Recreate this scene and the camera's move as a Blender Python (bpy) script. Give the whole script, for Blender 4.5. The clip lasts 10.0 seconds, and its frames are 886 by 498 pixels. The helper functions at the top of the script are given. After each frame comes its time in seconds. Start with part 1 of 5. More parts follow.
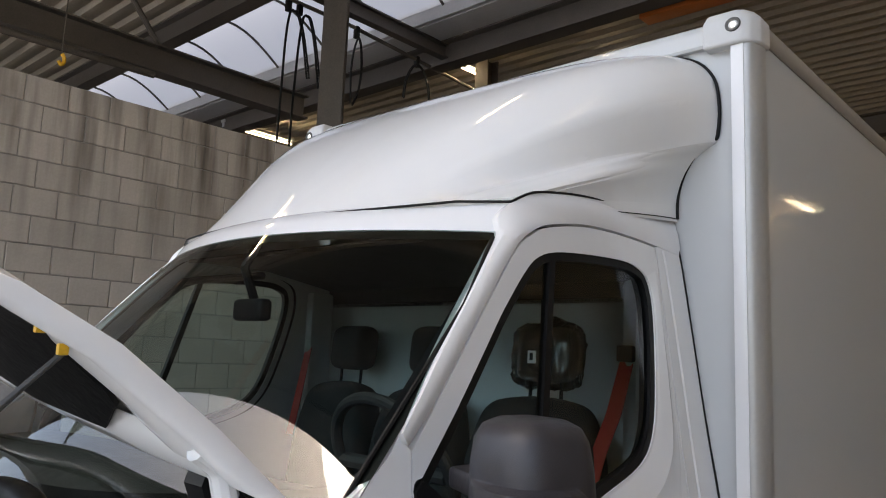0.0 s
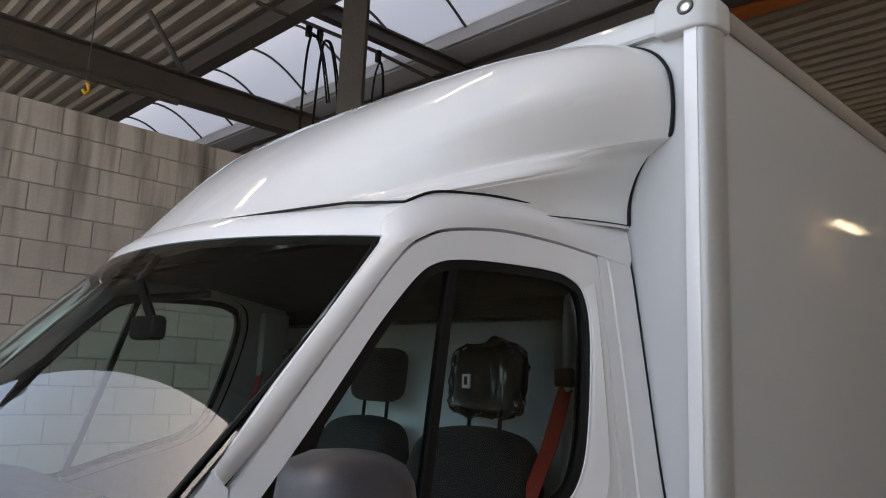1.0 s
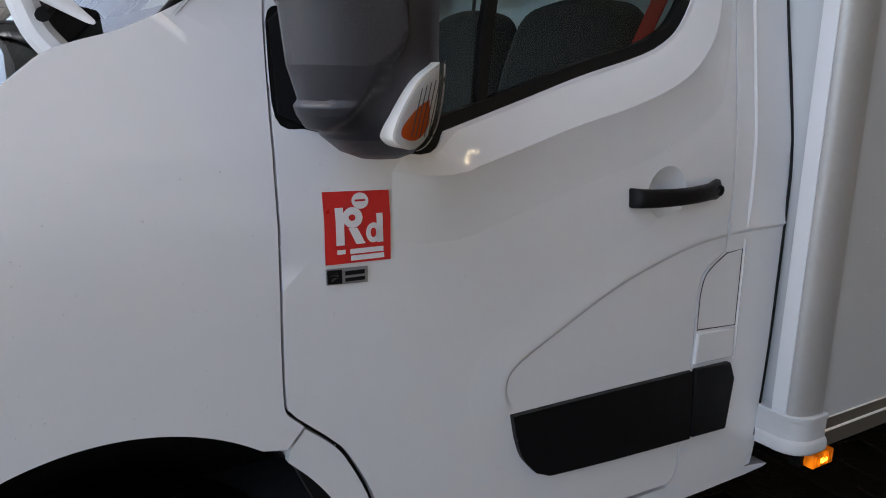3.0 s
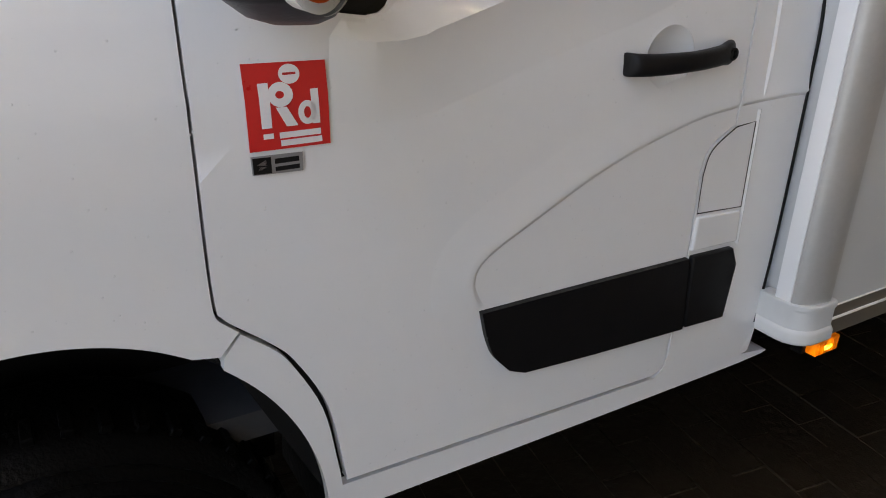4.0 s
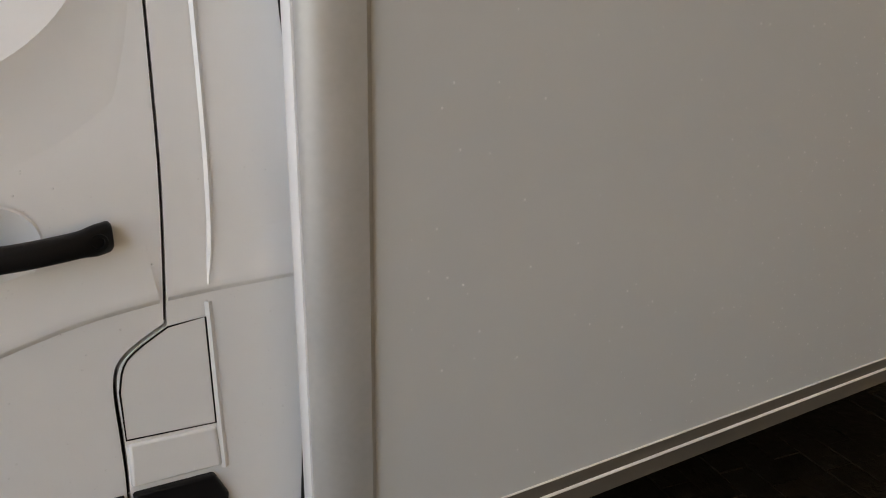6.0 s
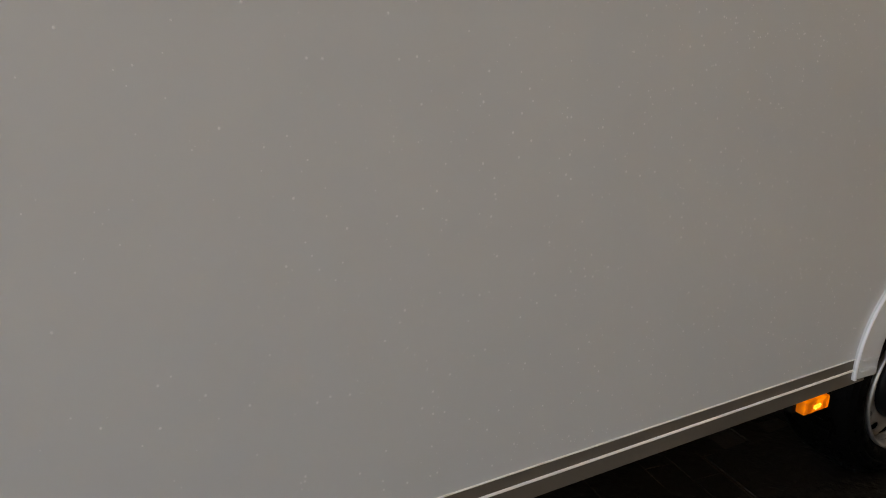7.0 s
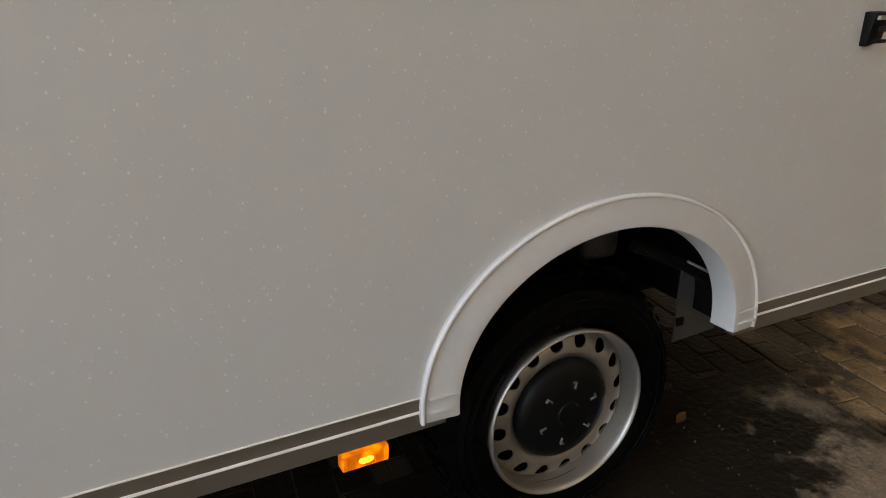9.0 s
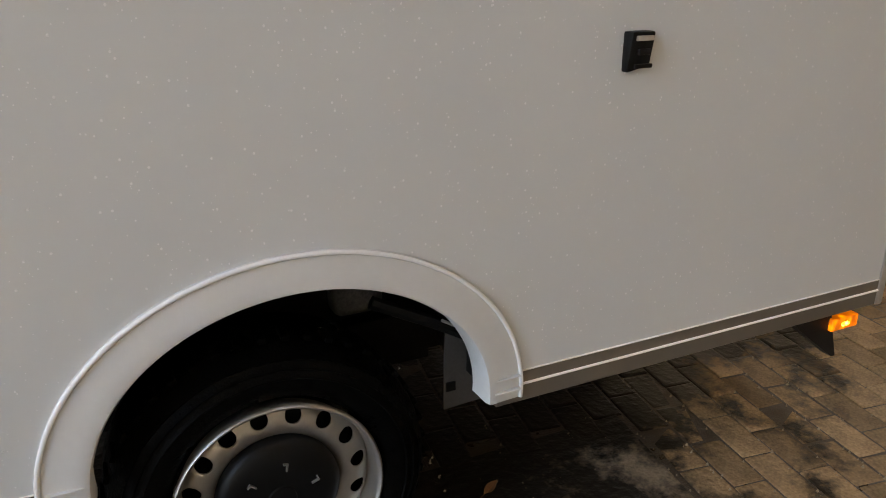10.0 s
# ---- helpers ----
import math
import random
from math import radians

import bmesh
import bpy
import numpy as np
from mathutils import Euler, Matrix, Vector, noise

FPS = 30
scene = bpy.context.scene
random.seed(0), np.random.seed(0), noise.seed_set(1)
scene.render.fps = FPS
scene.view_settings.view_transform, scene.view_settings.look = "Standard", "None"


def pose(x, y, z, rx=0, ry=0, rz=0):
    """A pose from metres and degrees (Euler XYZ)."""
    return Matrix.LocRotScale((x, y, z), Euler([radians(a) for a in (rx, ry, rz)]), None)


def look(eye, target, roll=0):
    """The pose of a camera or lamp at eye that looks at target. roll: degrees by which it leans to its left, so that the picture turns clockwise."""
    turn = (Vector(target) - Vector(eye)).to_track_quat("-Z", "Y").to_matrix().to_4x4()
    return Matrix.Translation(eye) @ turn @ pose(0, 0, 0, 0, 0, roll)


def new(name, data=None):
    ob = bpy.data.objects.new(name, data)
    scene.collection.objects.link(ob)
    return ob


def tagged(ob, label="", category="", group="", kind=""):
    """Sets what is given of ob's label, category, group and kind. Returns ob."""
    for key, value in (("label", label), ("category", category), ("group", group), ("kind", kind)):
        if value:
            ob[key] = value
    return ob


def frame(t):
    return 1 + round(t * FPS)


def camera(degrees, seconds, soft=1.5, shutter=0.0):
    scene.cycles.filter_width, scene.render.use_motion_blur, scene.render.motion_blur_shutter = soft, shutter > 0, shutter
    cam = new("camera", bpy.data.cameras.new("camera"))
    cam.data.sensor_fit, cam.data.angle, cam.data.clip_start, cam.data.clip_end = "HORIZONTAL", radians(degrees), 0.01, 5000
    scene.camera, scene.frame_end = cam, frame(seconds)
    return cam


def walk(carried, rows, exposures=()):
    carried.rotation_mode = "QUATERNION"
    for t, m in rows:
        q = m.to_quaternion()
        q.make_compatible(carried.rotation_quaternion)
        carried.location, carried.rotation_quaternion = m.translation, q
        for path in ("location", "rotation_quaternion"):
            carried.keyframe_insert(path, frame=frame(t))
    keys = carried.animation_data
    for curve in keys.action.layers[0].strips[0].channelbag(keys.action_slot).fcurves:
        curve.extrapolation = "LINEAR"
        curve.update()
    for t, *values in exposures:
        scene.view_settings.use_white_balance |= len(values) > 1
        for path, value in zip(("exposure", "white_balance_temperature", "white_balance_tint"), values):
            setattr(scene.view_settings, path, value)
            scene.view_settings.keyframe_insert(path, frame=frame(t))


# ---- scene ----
cam = camera(61.0, 10.0, soft=1.0)
PATH = [
    (0, (-2.315, -0.796, 1.651), (-0.856, 0.544, 1.929), 2.3),
    (0.5, (-2.078, -0.782, 1.684), (-0.649, 0.579, 2.009), 2.6),
    (1, (-1.902, -0.889, 1.654), (-0.536, 0.531, 1.998), 2.5),
    (1.5, (-1.786, -0.923, 1.582), (-0.602, 0.656, 1.906), 2.9),
    (2, (-1.729, -0.924, 1.484), (-0.604, 0.722, 1.639), 2.2),
    (2.5, (-1.698, -0.941, 1.406), (-0.616, 0.734, 1.253), 1.8),
    (3, (-1.672, -0.944, 1.317), (-0.641, 0.712, 0.877), 1.4),
    (3.2, (-1.646, -0.92, 1.289), (-0.64, 0.716, 0.733), 1.6),
    (4.3, (-1.375, -0.838, 1.335), (-0.468, 0.737, 0.502), 0.4),
    (4.5, (-1.269, -0.87, 1.344), (-0.371, 0.709, 0.507), 0.1),
    (5, (-1.003, -0.911, 1.388), (-0.085, 0.69, 0.616), 0.2),
    (5.5, (-0.699, -0.918, 1.395), (0.234, 0.716, 0.717), 0.3),
    (6, (-0.432, -0.943, 1.429), (0.514, 0.69, 0.766), 1.2),
    (6.2, (-0.297, -0.964, 1.427), (0.658, 0.663, 0.764), 1.6),
    (7.3, (0.606, -1.115, 1.453), (1.518, 0.562, 0.856), 0.2),
    (7.5, (0.717, -1.109, 1.455), (1.637, 0.559, 0.846), 0.7),
    (8, (1.102, -1.176, 1.44), (2.001, 0.481, 0.772), 1.3),
    (8.5, (1.351, -1.218, 1.41), (2.238, 0.434, 0.715), 0.4),
    (9, (1.71, -1.209, 1.388), (2.577, 0.442, 0.665), 0.1),
    (9.5, (2.116, -1.245, 1.368), (2.926, 0.429, 0.631), -0.7),
    (10, (2.495, -1.286, 1.398), (3.274, 0.415, 0.691), -0.7),
]
# the clip camera brightens and warms as it turns into the hall
EXPOSURES = [(0, 1.88, 7300, 10), (1.5, 1.88, 7000, 10), (2.5, 1.98, 6600, 10), (3.2, 2.05, 6900, 10), (4.5, 2.44, 7700, 10), (6.2, 2.44, 8300, 10), (7.5, 2.65, 7500, 10), (9, 3.03, 7500, 9), (10, 3.28, 7150, 9)]
walk(cam, [(t, look(eye, target, roll)) for t, eye, target, roll in PATH], EXPOSURES)

# ---- world, sun, exposure ----
world = bpy.data.worlds.new("world")
scene.world = world
world.use_nodes = True
wn = world.node_tree
sky = wn.nodes.new("ShaderNodeTexSky")
sky.sky_type, sky.sun_disc = "NISHITA", False
sky.sun_elevation, sky.sun_rotation = radians(68), radians(305)
sky.air_density, sky.dust_density, sky.ozone_density = 1.0, 3.0, 1.0
wn.links.new(sky.outputs[0], wn.nodes["Background"].inputs[0])
wn.nodes["Background"].inputs[1].default_value = 0.125
sun = new("sun", bpy.data.lights.new("sun", "SUN"))
sun.data.energy, sun.data.angle, sun.data.color = 0.5, radians(20), (1.0, 0.97, 0.94)
sun.matrix_world = look((-3.07, 2.15, 9.27), (0, 0, 0))


# ---- materials ----


def material(name, color, rough=0.5, metal=0.0, coat=0.0, vary=0.0, scale=8.0, bump=0.0, bump_scale=60.0,
             spec=0.5, wet=0.0, ior=1.5, rv=0.08):
    """Principled surface with variation at two scales in colour, gloss and relief."""
    m = bpy.data.materials.new(name)
    m.use_nodes = True
    nt = m.node_tree
    b = nt.nodes["Principled BSDF"]
    b.inputs["Base Color"].default_value = (*color, 1)
    b.inputs["Roughness"].default_value = rough
    b.inputs["Metallic"].default_value = metal
    b.inputs["Coat Weight"].default_value = coat
    b.inputs["Coat Roughness"].default_value = 0.05
    b.inputs["Specular IOR Level"].default_value = spec
    b.inputs["IOR"].default_value = ior
    tc = nt.nodes.new("ShaderNodeTexCoord")
    if vary:
        big = nt.nodes.new("ShaderNodeTexNoise")
        big.inputs["Scale"].default_value, big.inputs["Detail"].default_value = scale, 6
        fine = nt.nodes.new("ShaderNodeTexNoise")
        fine.inputs["Scale"].default_value, fine.inputs["Detail"].default_value = scale * 9, 4
        nt.links.new(tc.outputs["Object"], big.inputs["Vector"])
        nt.links.new(tc.outputs["Object"], fine.inputs["Vector"])
        add = nt.nodes.new("ShaderNodeMath")
        add.operation = "MULTIPLY_ADD"
        add.inputs[1].default_value = 0.5
        nt.links.new(fine.outputs[0], add.inputs[0])
        half = nt.nodes.new("ShaderNodeMath")
        half.operation = "MULTIPLY"
        half.inputs[1].default_value = 0.5
        nt.links.new(big.outputs[0], half.inputs[0])
        nt.links.new(half.outputs[0], add.inputs[2])
        ramp = nt.nodes.new("ShaderNodeMapRange")
        ramp.inputs["From Min"].default_value, ramp.inputs["From Max"].default_value = 0.3, 0.7
        ramp.inputs["To Min"].default_value, ramp.inputs["To Max"].default_value = 1 - vary, 1 + vary
        nt.links.new(add.outputs[0], ramp.inputs["Value"])
        mul = nt.nodes.new("ShaderNodeVectorMath")
        mul.operation = "SCALE"
        mul.inputs[0].default_value = color
        nt.links.new(ramp.outputs[0], mul.inputs["Scale"])
        nt.links.new(mul.outputs[0], b.inputs["Base Color"])
        rr = nt.nodes.new("ShaderNodeMapRange")
        rr.inputs["From Min"].default_value, rr.inputs["From Max"].default_value = 0.3, 0.7
        rr.inputs["To Min"].default_value = max(0.02, rough - wet - rv)
        rr.inputs["To Max"].default_value = min(1, rough + rv)
        nt.links.new(big.outputs[0], rr.inputs["Value"])
        nt.links.new(rr.outputs[0], b.inputs["Roughness"])
    if bump:
        n = nt.nodes.new("ShaderNodeTexNoise")
        n.inputs["Scale"].default_value, n.inputs["Detail"].default_value = bump_scale, 5
        nt.links.new(tc.outputs["Object"], n.inputs["Vector"])
        bp = nt.nodes.new("ShaderNodeBump")
        bp.inputs["Strength"].default_value, bp.inputs["Distance"].default_value = bump, 0.01
        nt.links.new(n.outputs[0], bp.inputs["Height"])
        nt.links.new(bp.outputs[0], b.inputs["Normal"])
    return m


def glass_material(name, tint, rough=0.0, ior=1.55):
    """Thin pane: clear, tinted, with a mirror gloss that grows at grazing angles."""
    m = bpy.data.materials.new(name)
    m.use_nodes = True
    nt = m.node_tree
    nt.nodes.remove(nt.nodes["Principled BSDF"])
    t = nt.nodes.new("ShaderNodeBsdfTransparent")
    t.inputs[0].default_value = (*tint, 1)
    g = nt.nodes.new("ShaderNodeBsdfGlossy")
    g.inputs["Roughness"].default_value = rough
    f = nt.nodes.new("ShaderNodeFresnel")
    f.inputs[0].default_value = ior
    mix = nt.nodes.new("ShaderNodeMixShader")
    nt.links.new(f.outputs[0], mix.inputs[0])
    nt.links.new(t.outputs[0], mix.inputs[1])
    nt.links.new(g.outputs[0], mix.inputs[2])
    nt.links.new(mix.outputs[0], nt.nodes["Material Output"].inputs[0])
    return m


def glow_material(name, color, strength):
    m = bpy.data.materials.new(name)
    m.use_nodes = True
    b = m.node_tree.nodes["Principled BSDF"]
    b.inputs["Base Color"].default_value = (*color, 1)
    b.inputs["Emission Color"].default_value = (*color, 1)
    b.inputs["Emission Strength"].default_value = strength
    return m


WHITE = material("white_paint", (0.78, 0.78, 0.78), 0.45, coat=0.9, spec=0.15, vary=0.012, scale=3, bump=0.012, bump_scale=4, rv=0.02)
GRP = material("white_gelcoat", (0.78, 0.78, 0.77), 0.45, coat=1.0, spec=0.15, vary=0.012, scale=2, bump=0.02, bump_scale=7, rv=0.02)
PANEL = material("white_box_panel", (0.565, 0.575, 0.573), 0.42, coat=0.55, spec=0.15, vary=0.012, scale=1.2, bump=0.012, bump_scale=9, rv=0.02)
FLARE = material("white_plastic", (0.575, 0.575, 0.567), 0.45, vary=0.03, scale=6, bump=0.03, bump_scale=300)
# the dark floor mirrored in the rail is put into its base colour
RAIL = material("dark_reflection_rail", (0.15, 0.132, 0.108), 0.42, metal=0.25, vary=0.05, scale=3)
# near-white: the gleam of lips and reflector is put into the colour
LIP = material("lit_bright_metal", (0.85, 0.82, 0.76), 0.35, vary=0.03, scale=3)
DULLRAIL = material("dull_roof_rail", (0.34, 0.32, 0.29), 0.5, metal=0.3, vary=0.08, scale=7, bump=0.02, bump_scale=90)
ALU = material("anodised_aluminium", (0.60, 0.59, 0.57), 0.38, metal=0.75, vary=0.06, scale=12, bump=0.02, bump_scale=120)
POST = material("light_grey_profile", (0.45, 0.445, 0.43), 0.40, metal=0.35, vary=0.05, scale=9, bump=0.02, bump_scale=80)
BLACK = material("black_textured_plastic", (0.006, 0.006, 0.007), 0.45, vary=0.15, scale=20, bump=0.12, bump_scale=700, spec=0.22)
MIRRORCASE = material("mirror_case_plastic", (0.029, 0.028, 0.033), 0.40, vary=0.15, scale=25, bump=0.15, bump_scale=600)
RUBBER = material("black_rubber", (0.006, 0.006, 0.006), 0.5, vary=0.2, scale=30, spec=0.2)
TYRE = material("wet_tyre_rubber", (0.0022, 0.0022, 0.0022), 0.42, vary=0.25, scale=24, wet=0.12, bump=0.25, bump_scale=150, spec=0.03)
STEEL = material("silver_wheel_paint", (0.46, 0.44, 0.405), 0.40, metal=0.85, vary=0.06, scale=14, bump=0.012, bump_scale=60, rv=0.03)
# paler than the cap: the clips' glints are put into this grey
CLIP = material("glinting_grey_clip", (0.16, 0.16, 0.155), 0.35, vary=0.3, scale=60)
HUBCAP = material("black_hub_cap", (0.005, 0.0055, 0.006), 0.4, vary=0.2, scale=20, spec=0.16)
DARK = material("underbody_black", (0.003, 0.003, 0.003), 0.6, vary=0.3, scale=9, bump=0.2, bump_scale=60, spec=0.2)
GREYSTEEL = material("galvanised_bracket", (0.085, 0.083, 0.080), 0.5, metal=0.3, vary=0.15, scale=16)
ENGINE = material("dirty_engine_parts", (0.10, 0.10, 0.10), 0.5, metal=0.3, vary=0.6, scale=18, bump=0.3, bump_scale=30)
SEAT = material("dark_seat_fabric", (0.013, 0.014, 0.015), 0.85, vary=0.15, scale=40, bump=0.10, bump_scale=500)
FOIL = glass_material("clear_plastic_wrap", (0.88, 0.89, 0.89), 0.14, 1.9)
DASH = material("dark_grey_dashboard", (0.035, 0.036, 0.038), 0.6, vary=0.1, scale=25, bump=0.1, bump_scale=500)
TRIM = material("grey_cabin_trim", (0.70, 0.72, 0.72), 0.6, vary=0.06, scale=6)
LINER = material("dark_head_lining", (0.05, 0.05, 0.048), 0.9, vary=0.1, scale=9)
BELT = material("red_seat_belt", (0.55, 0.035, 0.02), 0.7, vary=0.1, scale=60)
RED = material("red_vinyl", (0.62, 0.018, 0.018), 0.35, vary=0.04, scale=30)
LETTER = material("white_vinyl", (0.78, 0.76, 0.76), 0.4, vary=0.03, scale=30)
SILVERVINYL = material("silver_vinyl", (0.28, 0.28, 0.29), 0.35, metal=0.3, vary=0.06, scale=60)
GLASS = glass_material("green_tinted_glass", (0.82, 0.92, 0.90), 0.0, 1.46)
SCREEN = glass_material("windscreen_glass", (0.66, 0.78, 0.75), 0.0, 1.68)
CLEAR = glass_material("clear_lens", (0.94, 0.95, 0.96), 0.03, 1.35)
ORANGE = material("orange_reflector", (0.75, 0.12, 0.02), 0.2, coat=0.5, vary=0.15, scale=80)
AMBER = glow_material("lit_amber_lamp", (1.0, 0.22, 0.004), 0.05)
AMBERHOT = glow_material("lit_amber_bulb", (1.0, 0.42, 0.03), 0.5)
for m, lo, hi, size in ((AMBER, 0.02, 0.22, 38.0), (AMBERHOT, 0.3, 3.2, 90.0)):
    nt = m.node_tree
    tc = nt.nodes.new("ShaderNodeTexCoord")
    vo = nt.nodes.new("ShaderNodeTexVoronoi")
    vo.inputs["Scale"].default_value = size
    nt.links.new(tc.outputs["Object"], vo.inputs["Vector"])
    rg = nt.nodes.new("ShaderNodeMapRange")
    rg.inputs["From Min"].default_value, rg.inputs["From Max"].default_value = 0.15, 0.6
    rg.inputs["To Min"].default_value, rg.inputs["To Max"].default_value = hi, lo
    nt.links.new(vo.outputs["Distance"], rg.inputs["Value"])
    nt.links.new(rg.outputs[0], nt.nodes["Principled BSDF"].inputs["Emission Strength"])
LED = glow_material("white_marker_lamp", (1.0, 0.97, 0.92), 0.9)
TUBE = glow_material("warm_tube_light", (1.0, 0.78, 0.50), 18.0)
YELLOW = material("yellow_hood_fitting", (0.75, 0.42, 0.02), 0.5, vary=0.1, scale=30)
SHEET = material("galvanised_roof_sheet", (0.34, 0.30, 0.235), 0.5, metal=0.2, vary=0.14, scale=2.2, bump=0.05, bump_scale=20)
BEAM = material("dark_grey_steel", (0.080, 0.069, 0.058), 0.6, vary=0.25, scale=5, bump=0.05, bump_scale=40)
CURB = material("grey_curb", (0.45, 0.45, 0.45), 0.7, vary=0.08, scale=3)
MORTAR = material("block_mortar", (0.30, 0.27, 0.24), 0.95, vary=0.15, scale=20, bump=0.3, bump_scale=90)
JOINT = material("wet_joint_sand", (0.060, 0.044, 0.028), 0.6, vary=0.35, scale=14, bump=0.4, bump_scale=120, wet=0.3)
# yellow-brown: the warm lamplight on the wall is put into its colour
PLASTER = material("dirty_hall_wall", (0.48, 0.40, 0.28), 0.85, vary=0.25, scale=1.5, bump=0.1, bump_scale=30)
ORANGEPAINT = material("orange_crane_rail", (0.50, 0.14, 0.03), 0.5, vary=0.12, scale=6)
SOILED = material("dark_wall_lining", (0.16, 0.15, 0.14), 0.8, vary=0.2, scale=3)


def block_material():
    """Painted concrete blocks: each one a little different, with dark streaks that run down from the wall's top."""
    m = material("painted_concrete_block", (0.46, 0.40, 0.335), 0.8, vary=0.10, scale=6, bump=0.15, bump_scale=120)
    nt = m.node_tree
    b = nt.nodes["Principled BSDF"]
    src = b.inputs["Base Color"].links[0].from_socket
    geo = nt.nodes.new("ShaderNodeNewGeometry")
    mp = nt.nodes.new("ShaderNodeMapping")
    mp.inputs["Scale"].default_value = (5.5, 1, 0.5)
    nt.links.new(geo.outputs["Position"], mp.inputs["Vector"])
    n = nt.nodes.new("ShaderNodeTexNoise")
    n.inputs["Scale"].default_value, n.inputs["Detail"].default_value = 1.0, 5
    nt.links.new(mp.outputs[0], n.inputs["Vector"])
    sep = nt.nodes.new("ShaderNodeSeparateXYZ")
    nt.links.new(geo.outputs["Position"], sep.inputs[0])
    reach = nt.nodes.new("ShaderNodeMapRange")
    reach.inputs["From Min"].default_value, reach.inputs["From Max"].default_value = 2.1, 3.35
    nt.links.new(sep.outputs["Z"], reach.inputs["Value"])
    st = nt.nodes.new("ShaderNodeMapRange")
    st.inputs["From Min"].default_value, st.inputs["From Max"].default_value = 0.44, 0.66
    nt.links.new(n.outputs[0], st.inputs["Value"])
    k = nt.nodes.new("ShaderNodeMath")
    k.operation = "MULTIPLY"
    nt.links.new(reach.outputs[0], k.inputs[0])
    nt.links.new(st.outputs[0], k.inputs[1])
    info = nt.nodes.new("ShaderNodeObjectInfo")
    rnd = nt.nodes.new("ShaderNodeMapRange")
    rnd.inputs["To Min"].default_value, rnd.inputs["To Max"].default_value = 0.90, 1.08
    nt.links.new(info.outputs["Random"], rnd.inputs["Value"])
    sc = nt.nodes.new("ShaderNodeVectorMath")
    sc.operation = "SCALE"
    nt.links.new(src, sc.inputs[0])
    nt.links.new(rnd.outputs[0], sc.inputs["Scale"])
    mix = nt.nodes.new("ShaderNodeMix")
    mix.data_type = "RGBA"
    nt.links.new(k.outputs[0], mix.inputs[0])
    nt.links.new(sc.outputs[0], mix.inputs[6])
    mix.inputs[7].default_value = (0.07, 0.05, 0.035, 1)
    nt.links.new(mix.outputs[2], b.inputs["Base Color"])
    return m


BLOCK = block_material()


def paver_material(name, color, wet_shade_color):
    """Part wet floor: dark glossy patches with a shape of their own, and the van's shade put into the wet colour."""
    m = material(name, color, 0.7, vary=0.5, scale=11, bump=0.6, bump_scale=38)
    nt = m.node_tree
    b = nt.nodes["Principled BSDF"]
    b.inputs["Specular IOR Level"].default_value = 0.28
    src = b.inputs["Base Color"].links[0].from_socket
    geo = nt.nodes.new("ShaderNodeNewGeometry")
    n = nt.nodes.new("ShaderNodeTexNoise")
    n.inputs["Scale"].default_value, n.inputs["Detail"].default_value, n.inputs["Roughness"].default_value = 2.6, 9, 0.66
    nt.links.new(geo.outputs["Position"], n.inputs["Vector"])
    sep = nt.nodes.new("ShaderNodeSeparateXYZ")
    nt.links.new(geo.outputs["Position"], sep.inputs[0])
    # darker towards and under the van, where its shade is put into the mask
    run = nt.nodes.new("ShaderNodeMapRange")
    run.inputs["From Min"].default_value, run.inputs["From Max"].default_value = 2.75, 4.55
    run.inputs["To Min"].default_value, run.inputs["To Max"].default_value = 0.20, -0.10
    off = nt.nodes.new("ShaderNodeMath")
    off.operation = "MULTIPLY_ADD"
    off.inputs[1].default_value = -1.3
    nt.links.new(sep.outputs["Y"], off.inputs[0])
    nt.links.new(sep.outputs["X"], off.inputs[2])
    nt.links.new(off.outputs[0], run.inputs["Value"])
    plus = nt.nodes.new("ShaderNodeMath")
    nt.links.new(n.outputs[0], plus.inputs[0])
    nt.links.new(run.outputs[0], plus.inputs[1])
    w = nt.nodes.new("ShaderNodeMapRange")
    w.inputs["From Min"].default_value, w.inputs["From Max"].default_value = 0.47, 0.55
    nt.links.new(plus.outputs[0], w.inputs["Value"])
    info = nt.nodes.new("ShaderNodeObjectInfo")
    rnd = nt.nodes.new("ShaderNodeMapRange")
    rnd.inputs["To Min"].default_value, rnd.inputs["To Max"].default_value = 0.6, 1.25
    nt.links.new(info.outputs["Random"], rnd.inputs["Value"])
    sc = nt.nodes.new("ShaderNodeVectorMath")
    sc.operation = "SCALE"
    nt.links.new(src, sc.inputs[0])
    nt.links.new(rnd.outputs[0], sc.inputs["Scale"])
    mix = nt.nodes.new("ShaderNodeMix")
    mix.data_type = "RGBA"
    nt.links.new(w.outputs[0], mix.inputs[0])
    nt.links.new(sc.outputs[0], mix.inputs[6])
    mix.inputs[7].default_value = (*wet_shade_color, 1)
    nt.links.new(mix.outputs[2], b.inputs["Base Color"])
    r = nt.nodes.new("ShaderNodeMapRange")
    r.inputs["To Min"].default_value, r.inputs["To Max"].default_value = 0.75, 0.30
    nt.links.new(w.outputs[0], r.inputs["Value"])
    nt.links.new(r.outputs[0], b.inputs["Roughness"])
    return m


PAVER = paver_material("clay_paver", (0.30, 0.205, 0.112), (0.017, 0.0125, 0.008))
CONCRETE = paver_material("worn_concrete", (0.19, 0.15, 0.105), (0.016, 0.013, 0.010))


def skylight_material():
    m = bpy.data.materials.new("opal_rooflight")
    m.use_nodes = True
    nt = m.node_tree
    nt.nodes.remove(nt.nodes["Principled BSDF"])
    t = nt.nodes.new("ShaderNodeBsdfTranslucent")
    t.inputs[0].default_value = (0.46, 0.47, 0.49, 1)
    nt.links.new(t.outputs[0], nt.nodes["Material Output"].inputs[0])
    return m


